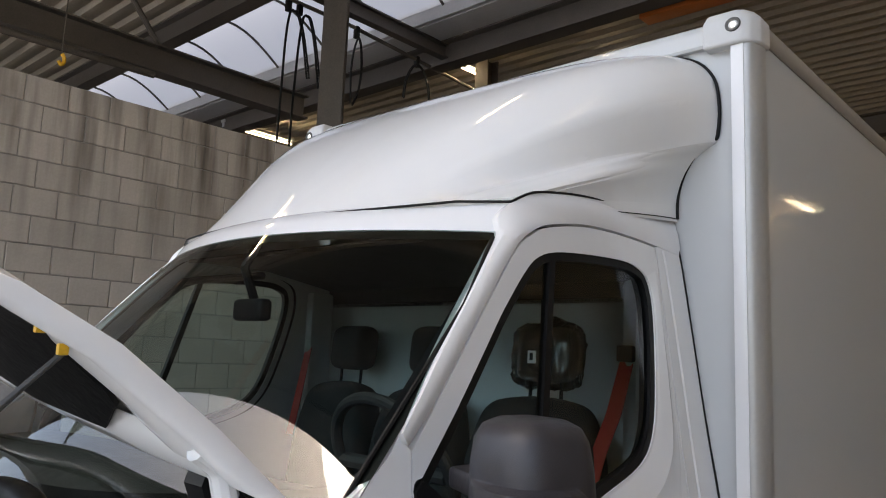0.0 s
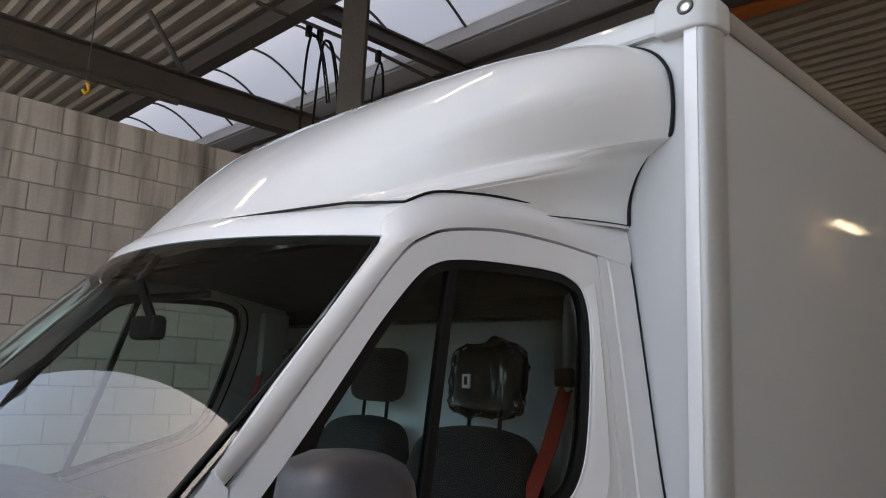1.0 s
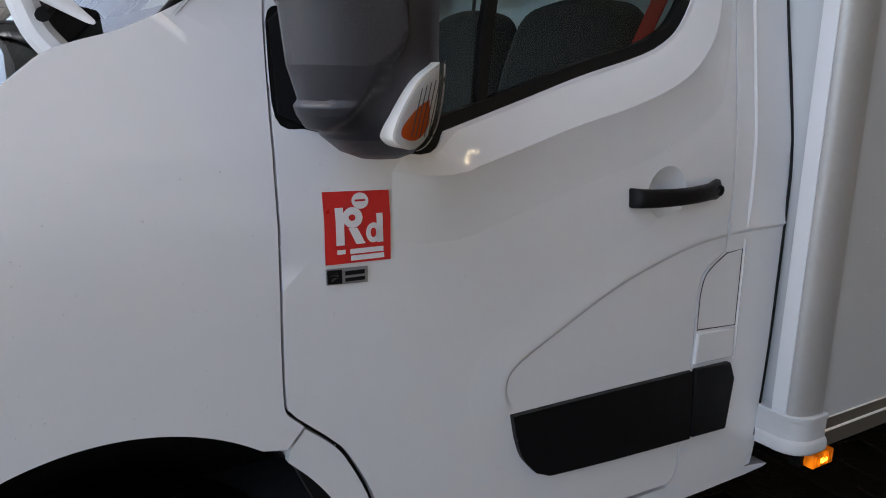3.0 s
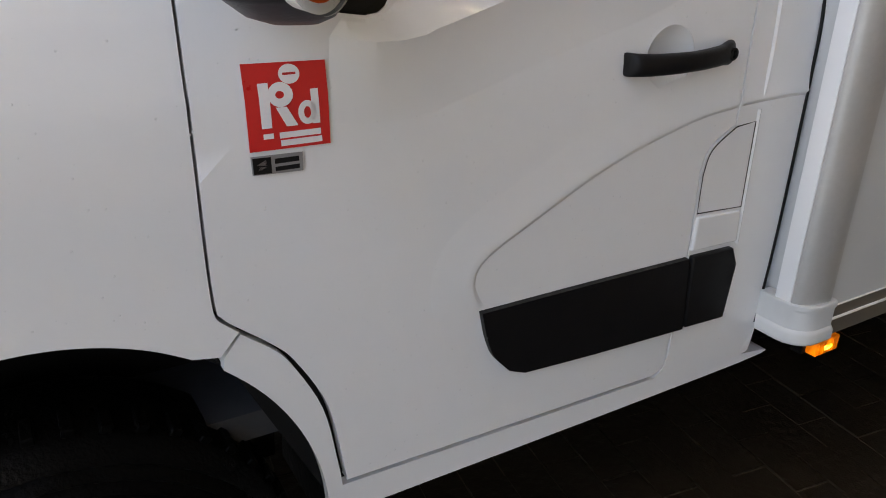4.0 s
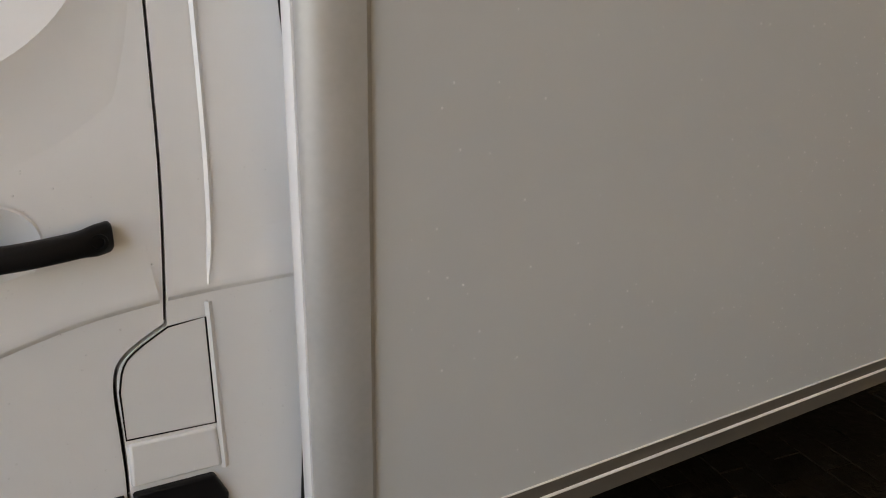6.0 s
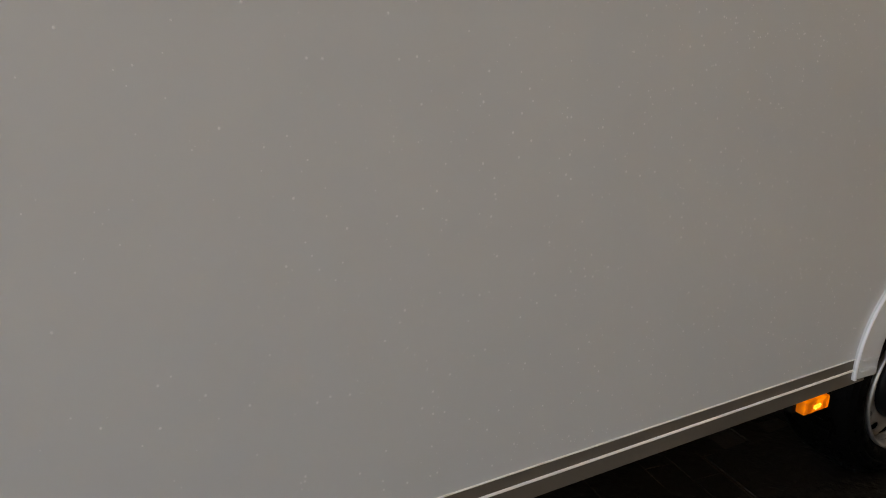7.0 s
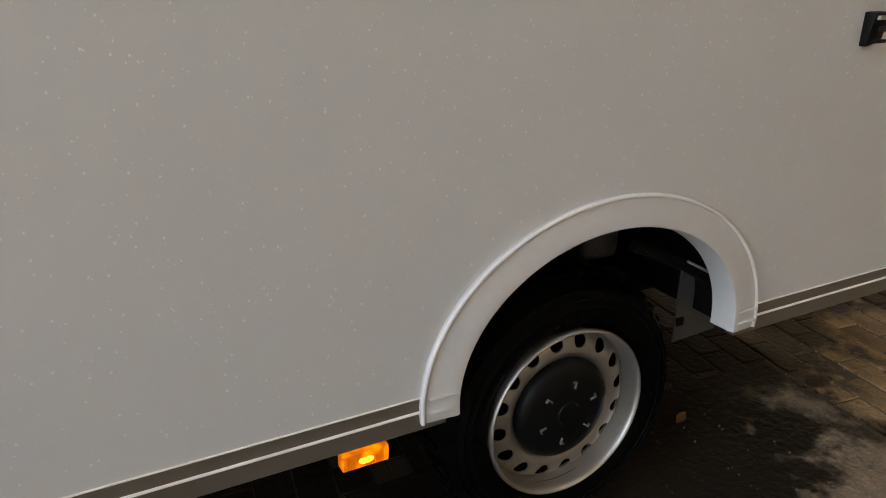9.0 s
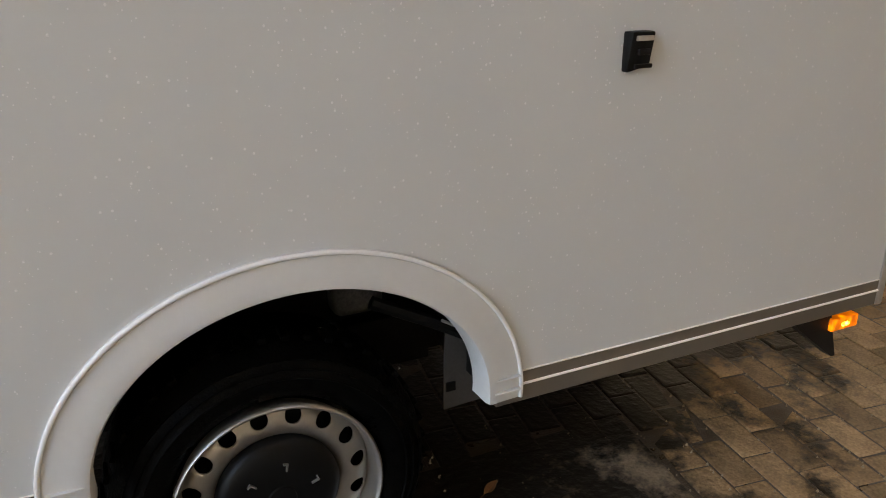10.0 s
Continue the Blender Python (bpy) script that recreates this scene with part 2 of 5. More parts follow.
OPAL = skylight_material()

# ---- building helpers ----


def finish(bm, name, mat, smooth=35.0):
    bmesh.ops.recalc_face_normals(bm, faces=bm.faces)
    me = bpy.data.meshes.new(name)
    bm.to_mesh(me)
    bm.free()
    me.materials.append(mat)
    if smooth:
        me.shade_smooth()
        me.set_sharp_from_angle(angle=radians(smooth))
    return me


def part(name, bm, mat, parent=None, label="", smooth=35.0):
    ob = new(name, finish(bm, name, mat, smooth))
    if parent is not None:
        ob.parent = parent
    if label:
        ob["label"] = label
    return ob


def thing(name, label, category, group="", kind=""):
    return tagged(new(name), label, category, group, kind)


def box(bm, lo, hi, bevel=0.0, seg=2):
    """A block from corner to corner, with rounded edges."""
    v = bmesh.ops.create_cube(bm, size=1.0)["verts"]
    for p in v:
        p.co = Vector([lo[i] + (p.co[i] + 0.5) * (hi[i] - lo[i]) for i in range(3)])
    if bevel:
        es = list({e for p in v for e in p.link_edges})
        bmesh.ops.bevel(bm, geom=es, offset=bevel, segments=seg, affect="EDGES", profile=0.6)
    return bm


def box_bm(lo, hi, bevel=0.0, seg=2):
    return box(bmesh.new(), lo, hi, bevel, seg)


def tube(bm, points, radius, sides=10, cap=True):
    """A round bar along a line of points."""
    rings = []
    pts = [Vector(p) for p in points]
    for i, p in enumerate(pts):
        d = (pts[min(i + 1, len(pts) - 1)] - pts[max(i - 1, 0)]).normalized()
        a = d.orthogonal().normalized() if i == 0 else (a - d * a.dot(d)).normalized()
        b = d.cross(a)
        r = radius[i] if isinstance(radius, (list, tuple)) else radius
        rings.append([bm.verts.new(p + r * (math.cos(k * math.tau / sides) * a + math.sin(k * math.tau / sides) * b)) for k in range(sides)])
    for r0, r1 in zip(rings, rings[1:]):
        for k in range(sides):
            bm.faces.new((r0[k], r0[(k + 1) % sides], r1[(k + 1) % sides], r1[k]))
    if cap:
        bm.faces.new(rings[0][::-1])
        bm.faces.new(rings[-1])
    return bm


def lathe(bm, profile, centre, axis_y=1.0, sides=64):
    """Turns a profile of (radius, depth) about the y axis at centre; depth runs along +y times axis_y."""
    rings = []
    for r, d in profile:
        rings.append([bm.verts.new((centre[0] + r * math.cos(k * math.tau / sides), centre[1] + axis_y * d, centre[2] + r * math.sin(k * math.tau / sides))) for k in range(sides)])
    for r0, r1 in zip(rings, rings[1:]):
        for k in range(sides):
            bm.faces.new((r0[k], r0[(k + 1) % sides], r1[(k + 1) % sides], r1[k]))
    return bm


def spline(points, n=6):
    """Catmull-Rom through the points."""
    p = [Vector(q) for q in points]
    out = []
    for i in range(len(p) - 1):
        a, b, c, d = p[max(i - 1, 0)], p[i], p[i + 1], p[min(i + 2, len(p) - 1)]
        for k in range(n):
            t = k / n
            out.append(0.5 * (2 * b + (c - a) * t + (2 * a - 5 * b + 4 * c - d) * t * t + (3 * b - a - 3 * c + d) * t ** 3))
    out.append(p[-1])
    return out


def loop2(*runs):
    """A closed outline from runs of control points, each run smooth, corners between runs."""
    out = []
    for run in runs:
        s = spline([(a, b, 0) for a, b in run], 5) if len(run) > 2 else [Vector((a, b, 0)) for a, b in run]
        out += [(v.x, v.y) for v in s]
    clean = []
    for q in out:
        if not clean or math.hypot(q[0] - clean[-1][0], q[1] - clean[-1][1]) > 1e-4:
            clean.append(q)
    if math.hypot(clean[0][0] - clean[-1][0], clean[0][1] - clean[-1][1]) < 1e-4:
        clean.pop()
    return clean


def lerp(x, xs, ys):
    return float(np.interp(x, xs, ys))


def side_y(x, z):
    """The curved side of the cab: distance from the plane of the box's side."""
    b = lerp(z, [0.4, 1.0, 1.2, 1.45, 1.95, 2.1], [0.10, 0.105, 0.118, 0.16, 0.235, 0.265])
    k = min(1.0, max(0.0, (z - 1.1) / 0.3))
    nose = max(0.0, -1.75 - x)
    return b + max(0.0, -x - 0.3) * 0.05 * k + 0.9 * nose * nose


def skin(outline, holes=(), depth=0.02, lift=0.0, surface=side_y, step=0.05, far=False):
    """A body panel: an outline in x and z, laid on the curved side, with thickness inwards."""
    bm = bmesh.new()
    edges = []
    for ring in (outline, *holes):
        vs = [bm.verts.new((a, 0, b)) for a, b in ring]
        edges += [bm.edges.new((vs[i], vs[(i + 1) % len(vs)])) for i in range(len(vs))]
    bmesh.ops.triangle_fill(bm, use_beauty=True, use_dissolve=False, edges=edges, normal=(0, -1, 0))
    xs, zs = [a for a, _ in outline], [b for _, b in outline]
    for lo, hi, no in ((min(zs), max(zs), (0, 0, 1)), (min(xs), max(xs), (1, 0, 0))):
        v = math.ceil((lo + 0.01) / step) * step
        while v < hi - 0.005:
            co = (0, 0, v) if no[2] else (v, 0, 0)
            bmesh.ops.bisect_plane(bm, geom=bm.verts[:] + bm.edges[:] + bm.faces[:], plane_co=co, plane_no=no)
            v += step
    for v in bm.verts:
        v.co.y = surface(v.co.x, v.co.z) - lift
    if depth:
        got = bmesh.ops.extrude_face_region(bm, geom=bm.faces[:])["geom"]
        for v in got:
            if isinstance(v, bmesh.types.BMVert):
                v.co.y += depth
    if far:
        for v in bm.verts:
            v.co.y = 2.2 - v.co.y
    return bm


def rounded(ob, width=0.004, segments=2, angle=40):
    m = ob.modifiers.new("rounding", "BEVEL")
    m.width, m.segments, m.limit_method, m.angle_limit = width, segments, "ANGLE", radians(angle)
    m.harden_normals = False
    return ob


def sheet(rows, depth=0.0, away=(0, 1, 0)):
    """A surface through rows of points, with thickness."""
    bm = bmesh.new()
    g = [[bm.verts.new(p) for p in row] for row in rows]
    for a, b in zip(g, g[1:]):
        for i in range(len(a) - 1):
            bm.faces.new((a[i], a[i + 1], b[i + 1], b[i]))
    if depth:
        bmesh.ops.recalc_face_normals(bm, faces=bm.faces)
        got = bmesh.ops.extrude_face_region(bm, geom=bm.faces[:])["geom"]
        w = Vector(away) * depth
        for v in got:
            if isinstance(v, bmesh.types.BMVert):
                v.co += w
    return bm


def prism(outline, y0, y1):
    """An outline in x and z, drawn out from y0 to y1."""
    bm = bmesh.new()
    f = bm.faces.new([bm.verts.new((a, y0, b)) for a, b in outline])
    for v in bmesh.ops.extrude_face_region(bm, geom=[f])["geom"]:
        if isinstance(v, bmesh.types.BMVert):
            v.co.y = y1
    return bm


def extrude_x(profile, x0, x1):
    """A profile in y and z, drawn along x."""
    bm = bmesh.new()
    f = bm.faces.new([bm.verts.new((x0, a, b)) for a, b in profile])
    for v in bmesh.ops.extrude_face_region(bm, geom=[f])["geom"]:
        if isinstance(v, bmesh.types.BMVert):
            v.co.x = x1
    return bm


def extrude_z(profile, z0, z1):
    """A profile in x and y, drawn along z."""
    bm = bmesh.new()
    f = bm.faces.new([bm.verts.new((a, b, z0)) for a, b in profile])
    for v in bmesh.ops.extrude_face_region(bm, geom=[f])["geom"]:
        if isinstance(v, bmesh.types.BMVert):
            v.co.z = z1
    return bm


def line3(bm, points, width, height, surface=side_y, lift=0.001, ridge=0.5):
    """A narrow raised or dark line that follows the curved side."""
    pts = [(p[0], p[1]) for p in spline([(a, b, 0) for a, b in points], 6)]
    rows = [[], []]
    for i, (x, z) in enumerate(pts):
        a, b = pts[max(i - 1, 0)], pts[min(i + 1, len(pts) - 1)]
        dx, dz = b[0] - a[0], b[1] - a[1]
        n = math.hypot(dx, dz)
        for r, s in ((0, -ridge), (1, 1 - ridge)):
            xx, zz = x - dz / n * width * s, z + dx / n * width * s
            rows[r].append((xx, surface(xx, zz) - (lift if abs(s) < 0.6 else -0.0004), zz))
    g = [[bm.verts.new(p) for p in row] for row in rows]
    top = [bm.verts.new(g[0][i].co.lerp(g[1][i].co, ridge) - Vector((0, height, 0))) for i in range(len(pts))]
    for i in range(len(pts) - 1):
        bm.faces.new((g[0][i], g[0][i + 1], top[i + 1], top[i]))
        bm.faces.new((top[i], top[i + 1], g[1][i + 1], g[1][i]))
    return bm


def fold(points, above, below, height, side, ends=(1.0, 1.0)):
    """A pressed crease: the panel swells softly towards the line and steps back under it."""
    pts = [(p[0], p[1]) for p in spline([(a, b, 0) for a, b in points], 6)]
    rows = []
    for i, (x, z) in enumerate(pts):
        a, b = pts[max(i - 1, 0)], pts[min(i + 1, len(pts) - 1)]
        dx, dz = b[0] - a[0], b[1] - a[1]
        n = math.hypot(dx, dz)
        f = i / (len(pts) - 1)
        tall = height * min(1.0, ends[0] + f * 5, ends[1] + (1 - f) * 5)
        row = []
        for w, h in [(-below, -0.4), (-below * 0.8, 0.05), (-below * 0.5, 0.35), (-below * 0.2, 0.86), (0, 1.0)] + [(above * k / 8, (1 - k / 8) ** 2) for k in range(1, 9)]:
            xx, zz = x - dz / n * w, z + dx / n * w
            edge = lerp(zz, [0.969, 1.186, 1.565], [-0.281, -0.265, -0.251])
            xx = min(xx, edge - 0.0085) if side < 0 else max(xx, edge + 0.0025)
            row.append((xx, side_y(xx, zz) - tall * h - (0.0003 if w < above else -0.0006), zz))
        rows.append(row)
    return sheet(rows)


# ---- the hall ----
WALL_X0, WALL_Y, WALL_TOP = -2.08, 4.85, 3.50
ROOF_Z = 5.2


def slab(name, lo, hi, mat, label, category, bevel=0.0):
    ob = part(name, box_bm(lo, hi, bevel), mat, smooth=0)
    return tagged(ob, label, category, kind="structure")


floor = slab("floor", (-4.6, -12.5, -0.2), (28.0, 23.4, -0.008), JOINT, "wet brown brick-paved hall floor with sandy joints", "floor")
wall_far = slab("wall_far", (WALL_X0, WALL_Y + 0.012, -0.1), (16.0, WALL_Y + 0.2, WALL_TOP), MORTAR,
                "unfinished beige concrete block partition wall, stained from the top", "wall")
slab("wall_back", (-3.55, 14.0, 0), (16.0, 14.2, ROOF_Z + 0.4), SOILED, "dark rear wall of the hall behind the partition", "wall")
slab("wall_near", (-3.21, -4.5, 0), (16.0, -4.3, ROOF_Z + 0.4), PLASTER, "dirty plain hall wall", "wall")
slab("wall_end", (16.0, -8.2, 0), (16.2, 14.2, ROOF_Z + 0.4), PLASTER, "plain end wall of the hall", "wall")
# front of the hall: open towards the yard
slab("wall_front_a", (-3.41, -4.5, 0), (-3.21, -4.1, ROOF_Z + 0.4), PLASTER, "plain hall wall beside the open front", "wall")
slab("wall_front_b", (-3.41, 12.5, 0), (-3.21, 14.2, ROOF_Z + 0.4), PLASTER, "plain hall wall beside the open front", "wall")
# out of view; the dark beam colour dims what the windscreen mirrors
slab("wall_front_c", (-3.41, -4.1, 5.12), (-3.21, 12.5, ROOF_Z + 0.4), BEAM, "unseen plain hall wall above the open front, dark to dim the windscreen's reflection", "wall")
slab("ground", (-300.0, -300.0, -0.3), (-4.6, 300.0, -0.02), CURB, "grey concrete yard outside the open gate", "ground")

SKY_X0, SKY_X1, SKY_X2 = 1.60, 3.15, 3.75


def corrugated(name, x0, x1, y0, y1, z, pitch=0.21, deep=0.045):
    """Trapezoid roof sheeting whose ribs run across the hall, along y."""
    bm = bmesh.new()
    x, pts = x0, []
    while x < x1:
        for dx, dz in ((0.0, 0), (0.07, 0), (0.105, deep), (0.175, deep)):
            if x + dx < x1:
                pts.append((x + dx, z + dz))
        x += pitch
    pts.append((x1, z))
    rows = [[bm.verts.new((a, y, b)) for a, b in pts] for y in (y0, y1)]
    for i in range(len(pts) - 1):
        bm.faces.new((rows[0][i], rows[0][i + 1], rows[1][i + 1], rows[1][i]))
    got = bmesh.ops.extrude_face_region(bm, geom=bm.faces[:])["geom"]
    for v in got:
        if isinstance(v, bmesh.types.BMVert):
            v.co.z += 0.012
    return tagged(part(name, bm, SHEET, smooth=0), "grey-brown corrugated metal roof sheeting", "ceiling", kind="structure")


corrugated("ceiling", -1.80, SKY_X0 - 0.05, -8.2, 14.2, ROOF_Z)
# unseen dark ceiling, added to keep the windscreen's reflection low
slab("ceiling", (-3.41, -8.2, ROOF_Z), (-1.80, 14.2, ROOF_Z + 0.06), BEAM, "unseen ceiling over the open front, dark to dim the windscreen's reflection", "ceiling")
corrugated("ceiling", SKY_X2, 16.2, -8.2, 14.2, ROOF_Z)
corrugated("ceiling", SKY_X0 - 0.05, SKY_X2, -8.2, -7.4, ROOF_Z)

# barrel rooflight over the partition, with its ribs and curb
rooflight = thing("rooflight", "arched opal rooflight with thin dark ribs and grey curb", "rooflight", kind="structure")


def vault(y0, y1, rise=0.35, n=14):
    rows = []
    for y in np.linspace(y0, y1, 2):
        rows.append([(SKY_X0 + (SKY_X1 - SKY_X0) * k / n, float(y), ROOF_Z + 0.12 + rise * math.sin(math.pi * k / n)) for k in range(n + 1)])
    return sheet(rows, 0.006, (0, 0, 1))


# ribs and panes over the van are unseen, added to light it from above
RIBS = [-7.4 + 0.98 * k for k in range(23)]
for ya, yb in zip(RIBS, RIBS[1:]):
    part("pane", vault(ya + 0.012, yb - 0.012), OPAL, rooflight)
for y in RIBS:
    bm = bmesh.new()
    tube(bm, [(SKY_X0 + (SKY_X1 - SKY_X0) * k / 14, y, ROOF_Z + 0.11 + 0.35 * math.sin(math.pi * k / 14)) for k in range(15)], 0.017, 6)
    part("rib", bm, BEAM, rooflight)
part("curb", box_bm((SKY_X1, -7.4, ROOF_Z - 0.02), (SKY_X1 + 0.05, 14.1, ROOF_Z + 0.16), 0.004), CURB, rooflight)
part("curb", box_bm((SKY_X1 + 0.05, -7.4, ROOF_Z - 0.035), (SKY_X2 + 0.04, 14.1, ROOF_Z - 0.004), 0.004), CURB, rooflight)
part("curb", box_bm((SKY_X0 - 0.06, -7.4, ROOF_Z - 0.02), (SKY_X0, 14.1, ROOF_Z + 0.16), 0.004), CURB, rooflight)


def i_beam_bm(a, b, height, flange, web=0.012, thick=0.016):
    """A rolled steel section between two points; its web stands upright."""
    bm = bmesh.new()
    a, b = Vector(a), Vector(b)
    d = (b - a).normalized()
    side = d.cross(Vector((0, 0, 1))).normalized()
    up = side.cross(d)
    h, f, w = height / 2, flange / 2, web / 2
    prof = [(-f, -h), (f, -h), (f, -h + thick), (w, -h + thick), (w, h - thick), (f, h - thick), (f, h), (-f, h),
            (-f, h - thick), (-w, h - thick), (-w, -h + thick), (-f, -h + thick)]
    r = [[bm.verts.new(p + side * u + up * v) for u, v in prof] for p in (a, b)]
    for i in range(12):
        j = (i + 1) % 12
        bm.faces.new((r[0][i], r[0][j], r[1][j], r[1][i]))
    bm.faces.new(r[0][::-1])
    bm.faces.new(r[1])
    return bm


def steel(name, a, b, height, flange, label="dark grey painted steel beam under the roof"):
    return tagged(part(name, i_beam_bm(a, b, height, flange), BEAM, smooth=0), label, "beam", kind="structure")


steel("beam", (-3.5, 6.35, 4.49), (2.9, 6.35, 4.49), 0.28, 0.20)
steel("beam", (1.40, -8, 5.02), (1.40, 14, 5.02), 0.26, 0.16)
steel("beam", (3.60, -8, 4.98), (3.60, 14, 4.98), 0.28, 0.20)
steel("beam", (8.9, -8, 4.98), (8.9, 14, 4.98), 0.30, 0.20)
steel("beam", (1.5, 4.72, 5.02), (3.9, 4.72, 5.02), 0.16, 0.10)
steel("beam", (4.0, -2.4, 4.9), (16, -2.4, 4.9), 0.16, 0.10)
# upright columns of a wide-flange section
h, f, w, th = 0.12, 0.12, 0.006, 0.014
prof = [(-h, -f), (-h, f), (-h + th, f), (-h + th, w), (h - th, w), (h - th, f), (h, f), (h, -f), (h - th, -f), (h - th, -w), (-h + th, -w), (-h + th, -f)]
column = tagged(part("column", extrude_z([(1.62 + 0.85 * (a * 0.7 - b * 0.7), 4.20 + 0.85 * (a * 0.7 + b * 0.7)) for a, b in prof], 0, 5.3), BEAM, smooth=0),
                "dark steel column behind the partition wall", "column", kind="structure")
tagged(part("column", extrude_z([(4.22 + a * 0.8, 4.62 + b * 0.8) for a, b in prof], 0, 5.1), BEAM, smooth=0),
       "short dark steel column under the roof beam", "column", kind="structure")
bm = bmesh.new()
tube(bm, [(0.62, 6.3, 5.15), (1.05, 6.3, 4.62)], 0.03, 8)
tagged(part("brace", bm, BEAM), "dark diagonal steel brace", "brace", kind="structure")
bm = bmesh.new()
tube(bm, [(-3.5, 6.05, 4.16), (0.9, 6.05, 4.22)], 0.035, 8)
tagged(part("pipe", bm, BEAM), "dark horizontal service pipe above the partition", "pipe", kind="structure")
bm = bmesh.new()
tube(bm, [(1.0, 4.86, 4.90), (2.3, 4.80, 4.88), (4.3, 4.90, 4.84)], 0.020, 8)
tagged(part("conduit", bm, BEAM), "thin dark cable conduit under the roof", "conduit", kind="structure")


def tube_light(x0, x1, y, z, group="tube lights under the roof"):
    t = thing("tube_light", "lit warm-white fluorescent tube light under the roof", "lamp", group)
    bm = bmesh.new()
    tube(bm, [(x0, y, z), (x1, y, z)], 0.010, 10)
    part("tube", bm, TUBE, t)
    # made wide to keep the tube's light off the ceiling
    part("housing", box_bm((x0 - 0.03, y - 0.050, z + 0.045), (x1 + 0.03, y + 0.050, z + 0.085), 0.004), CURB, t)
    for xe in (x0 - 0.02, x1 - 0.01):
        part("end_cap", box_bm((xe, y - 0.024, z - 0.024), (xe + 0.03, y + 0.024, z + 0.05), 0.004), CURB, t)
    part("bracket", box_bm((x0 + 0.3, y - 0.01, z + 0.085), (x0 + 0.34, y + 0.01, ROOF_Z + 0.052)), BEAM, t)
    return t


tube_light(3.6, 4.85, 9.3, 5.0)
tube_light(3.80, 4.42, 4.79, 4.98)
# two added lamps out of view; their warm light reaches the rear floor
tube_light(5.6, 7.1, 4.1, 4.85)
tube_light(3.7, 5.2, -2.0, 4.75)
tube_light(0.2, 0.75, -3.9, 4.7)
tube_light(7.0, 8.5, -0.9, 4.75)
tube_light(10.0, 11.5, 2.9, 4.75)
tube_light(-1.38, -0.85, 4.15, 4.72)
tube_light(-1.15, -0.40, 1.32, 4.74)
tube_light(-2.05, -1.30, -1.17, 4.74)
tube_light(10.6, 11.9, -3.9, 4.45)

# hoses on the service rail
HOSES = ((1.56, 4.85, [(-0.05, -1.45), (-0.04, -0.9), (-0.03, -0.3), (0.0, -0.03), (0.04, 0.0), (0.09, -0.02), (0.16, -0.22), (0.24, -0.60)]),
         (1.68, 4.84, [(-0.04, -1.45), (-0.03, -0.9), (-0.01, -0.35), (0.02, -0.05), (0.06, 0.0), (0.11, -0.04), (0.18, -0.28), (0.25, -0.66)]),
         (2.36, 4.80, [(-0.05, -0.70), (-0.07, -0.45), (-0.05, -0.18), (0.0, -0.02), (0.04, -0.10), (0.06, -0.35), (0.03, -0.58), (-0.03, -0.72)]),
         (3.28, 4.85, [(-0.20, -0.42), (-0.17, -0.22), (-0.09, -0.05), (0.0, 0.0), (0.09, -0.05), (0.16, -0.2), (0.19, -0.40), (0.18, -0.55)]))
for x, y, run in HOSES:
    hose = thing("hose", "black rubber service hose hanging in a loop from the rail", "hose", "hoses on the rail")
    for k in (0.0, 0.022):
        part("hose_line", tube(bmesh.new(), spline([(x + a * (1 + k * 4) + k, y - 0.03 + k, 4.78 + b + k) for a, b in run], 6), 0.010, 8), RUBBER, hose)
    part("coupling", box_bm((x - 0.025, y - 0.025, 4.775), (x + 0.025, y + 0.025, 4.90), 0.008), RUBBER, hose)
hook = thing("hanging_hook", "small yellow hoist hook hanging above the wall", "hook")
bm = bmesh.new()
tube(bm, [(0.0, 5.9, 5.25), (0.0, 5.9, 4.12)], 0.006, 6)
part("chain", bm, BEAM, hook)
bm = bmesh.new()
tube(bm, spline([(0, 5.9, 4.10), (0.02, 5.9, 4.07), (0.024, 5.9, 4.03), (0, 5.9, 4.00), (-0.022, 5.9, 4.03)], 4), 0.016, 8)
part("hook", bm, YELLOW, hook)
rail = tagged(part("crane_rail", box_bm((3.86, -6.0, 4.88), (4.05, 2.47, 5.03), 0.01), ORANGEPAINT), "orange-painted crane rail under the roof", "crane rail", kind="structure")

# the upper hall is drawn small and enlarged about the camera's first position
HALL_SCALE, FIRST_EYE = 1.6, Vector((-2.315, -0.796, 1.651))
grow = Matrix.Translation(FIRST_EYE) @ Matrix.Scale(HALL_SCALE, 4) @ Matrix.Translation(-FIRST_EYE)
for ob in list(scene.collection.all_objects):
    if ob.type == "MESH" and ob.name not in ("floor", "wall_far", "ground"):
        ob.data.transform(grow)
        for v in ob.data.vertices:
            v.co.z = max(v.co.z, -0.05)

# blocks of the partition: those in view as pieces, the rest joined
BW, BH, JT = 0.30, 0.20, 0.008


def block_mesh(w, name="block"):
    return finish(box_bm((-w / 2, 0, -BH / 2 + JT / 2), (w / 2, 0.03, BH / 2 - JT / 2), 0.004, 1), name, BLOCK, 0)


# ---- the van: empty at the rear axle ----
van = thing("box_van", "wet white delivery van with box body and open bonnet", "van")
van.location = (0, 0, 0)

# outlines in x and z
SEAM_FRONT = [(-1.281, 1.470), (-1.297, 1.222), (-1.302, 1.0), (-1.301, 0.83), (-1.292, 0.800), (-1.266, 0.775), (-1.229, 0.743), (-1.194, 0.703), (-1.145, 0.604), (-1.124, 0.484), (-1.118, 0.445)]
SEAM_REAR_LOW = [(-0.412, 0.430), (-0.385, 0.450), (-0.375, 0.536), (-0.363, 0.70), (-0.362, 0.79), (-0.361, 0.885), (-0.342, 0.926), (-0.284, 0.962)]
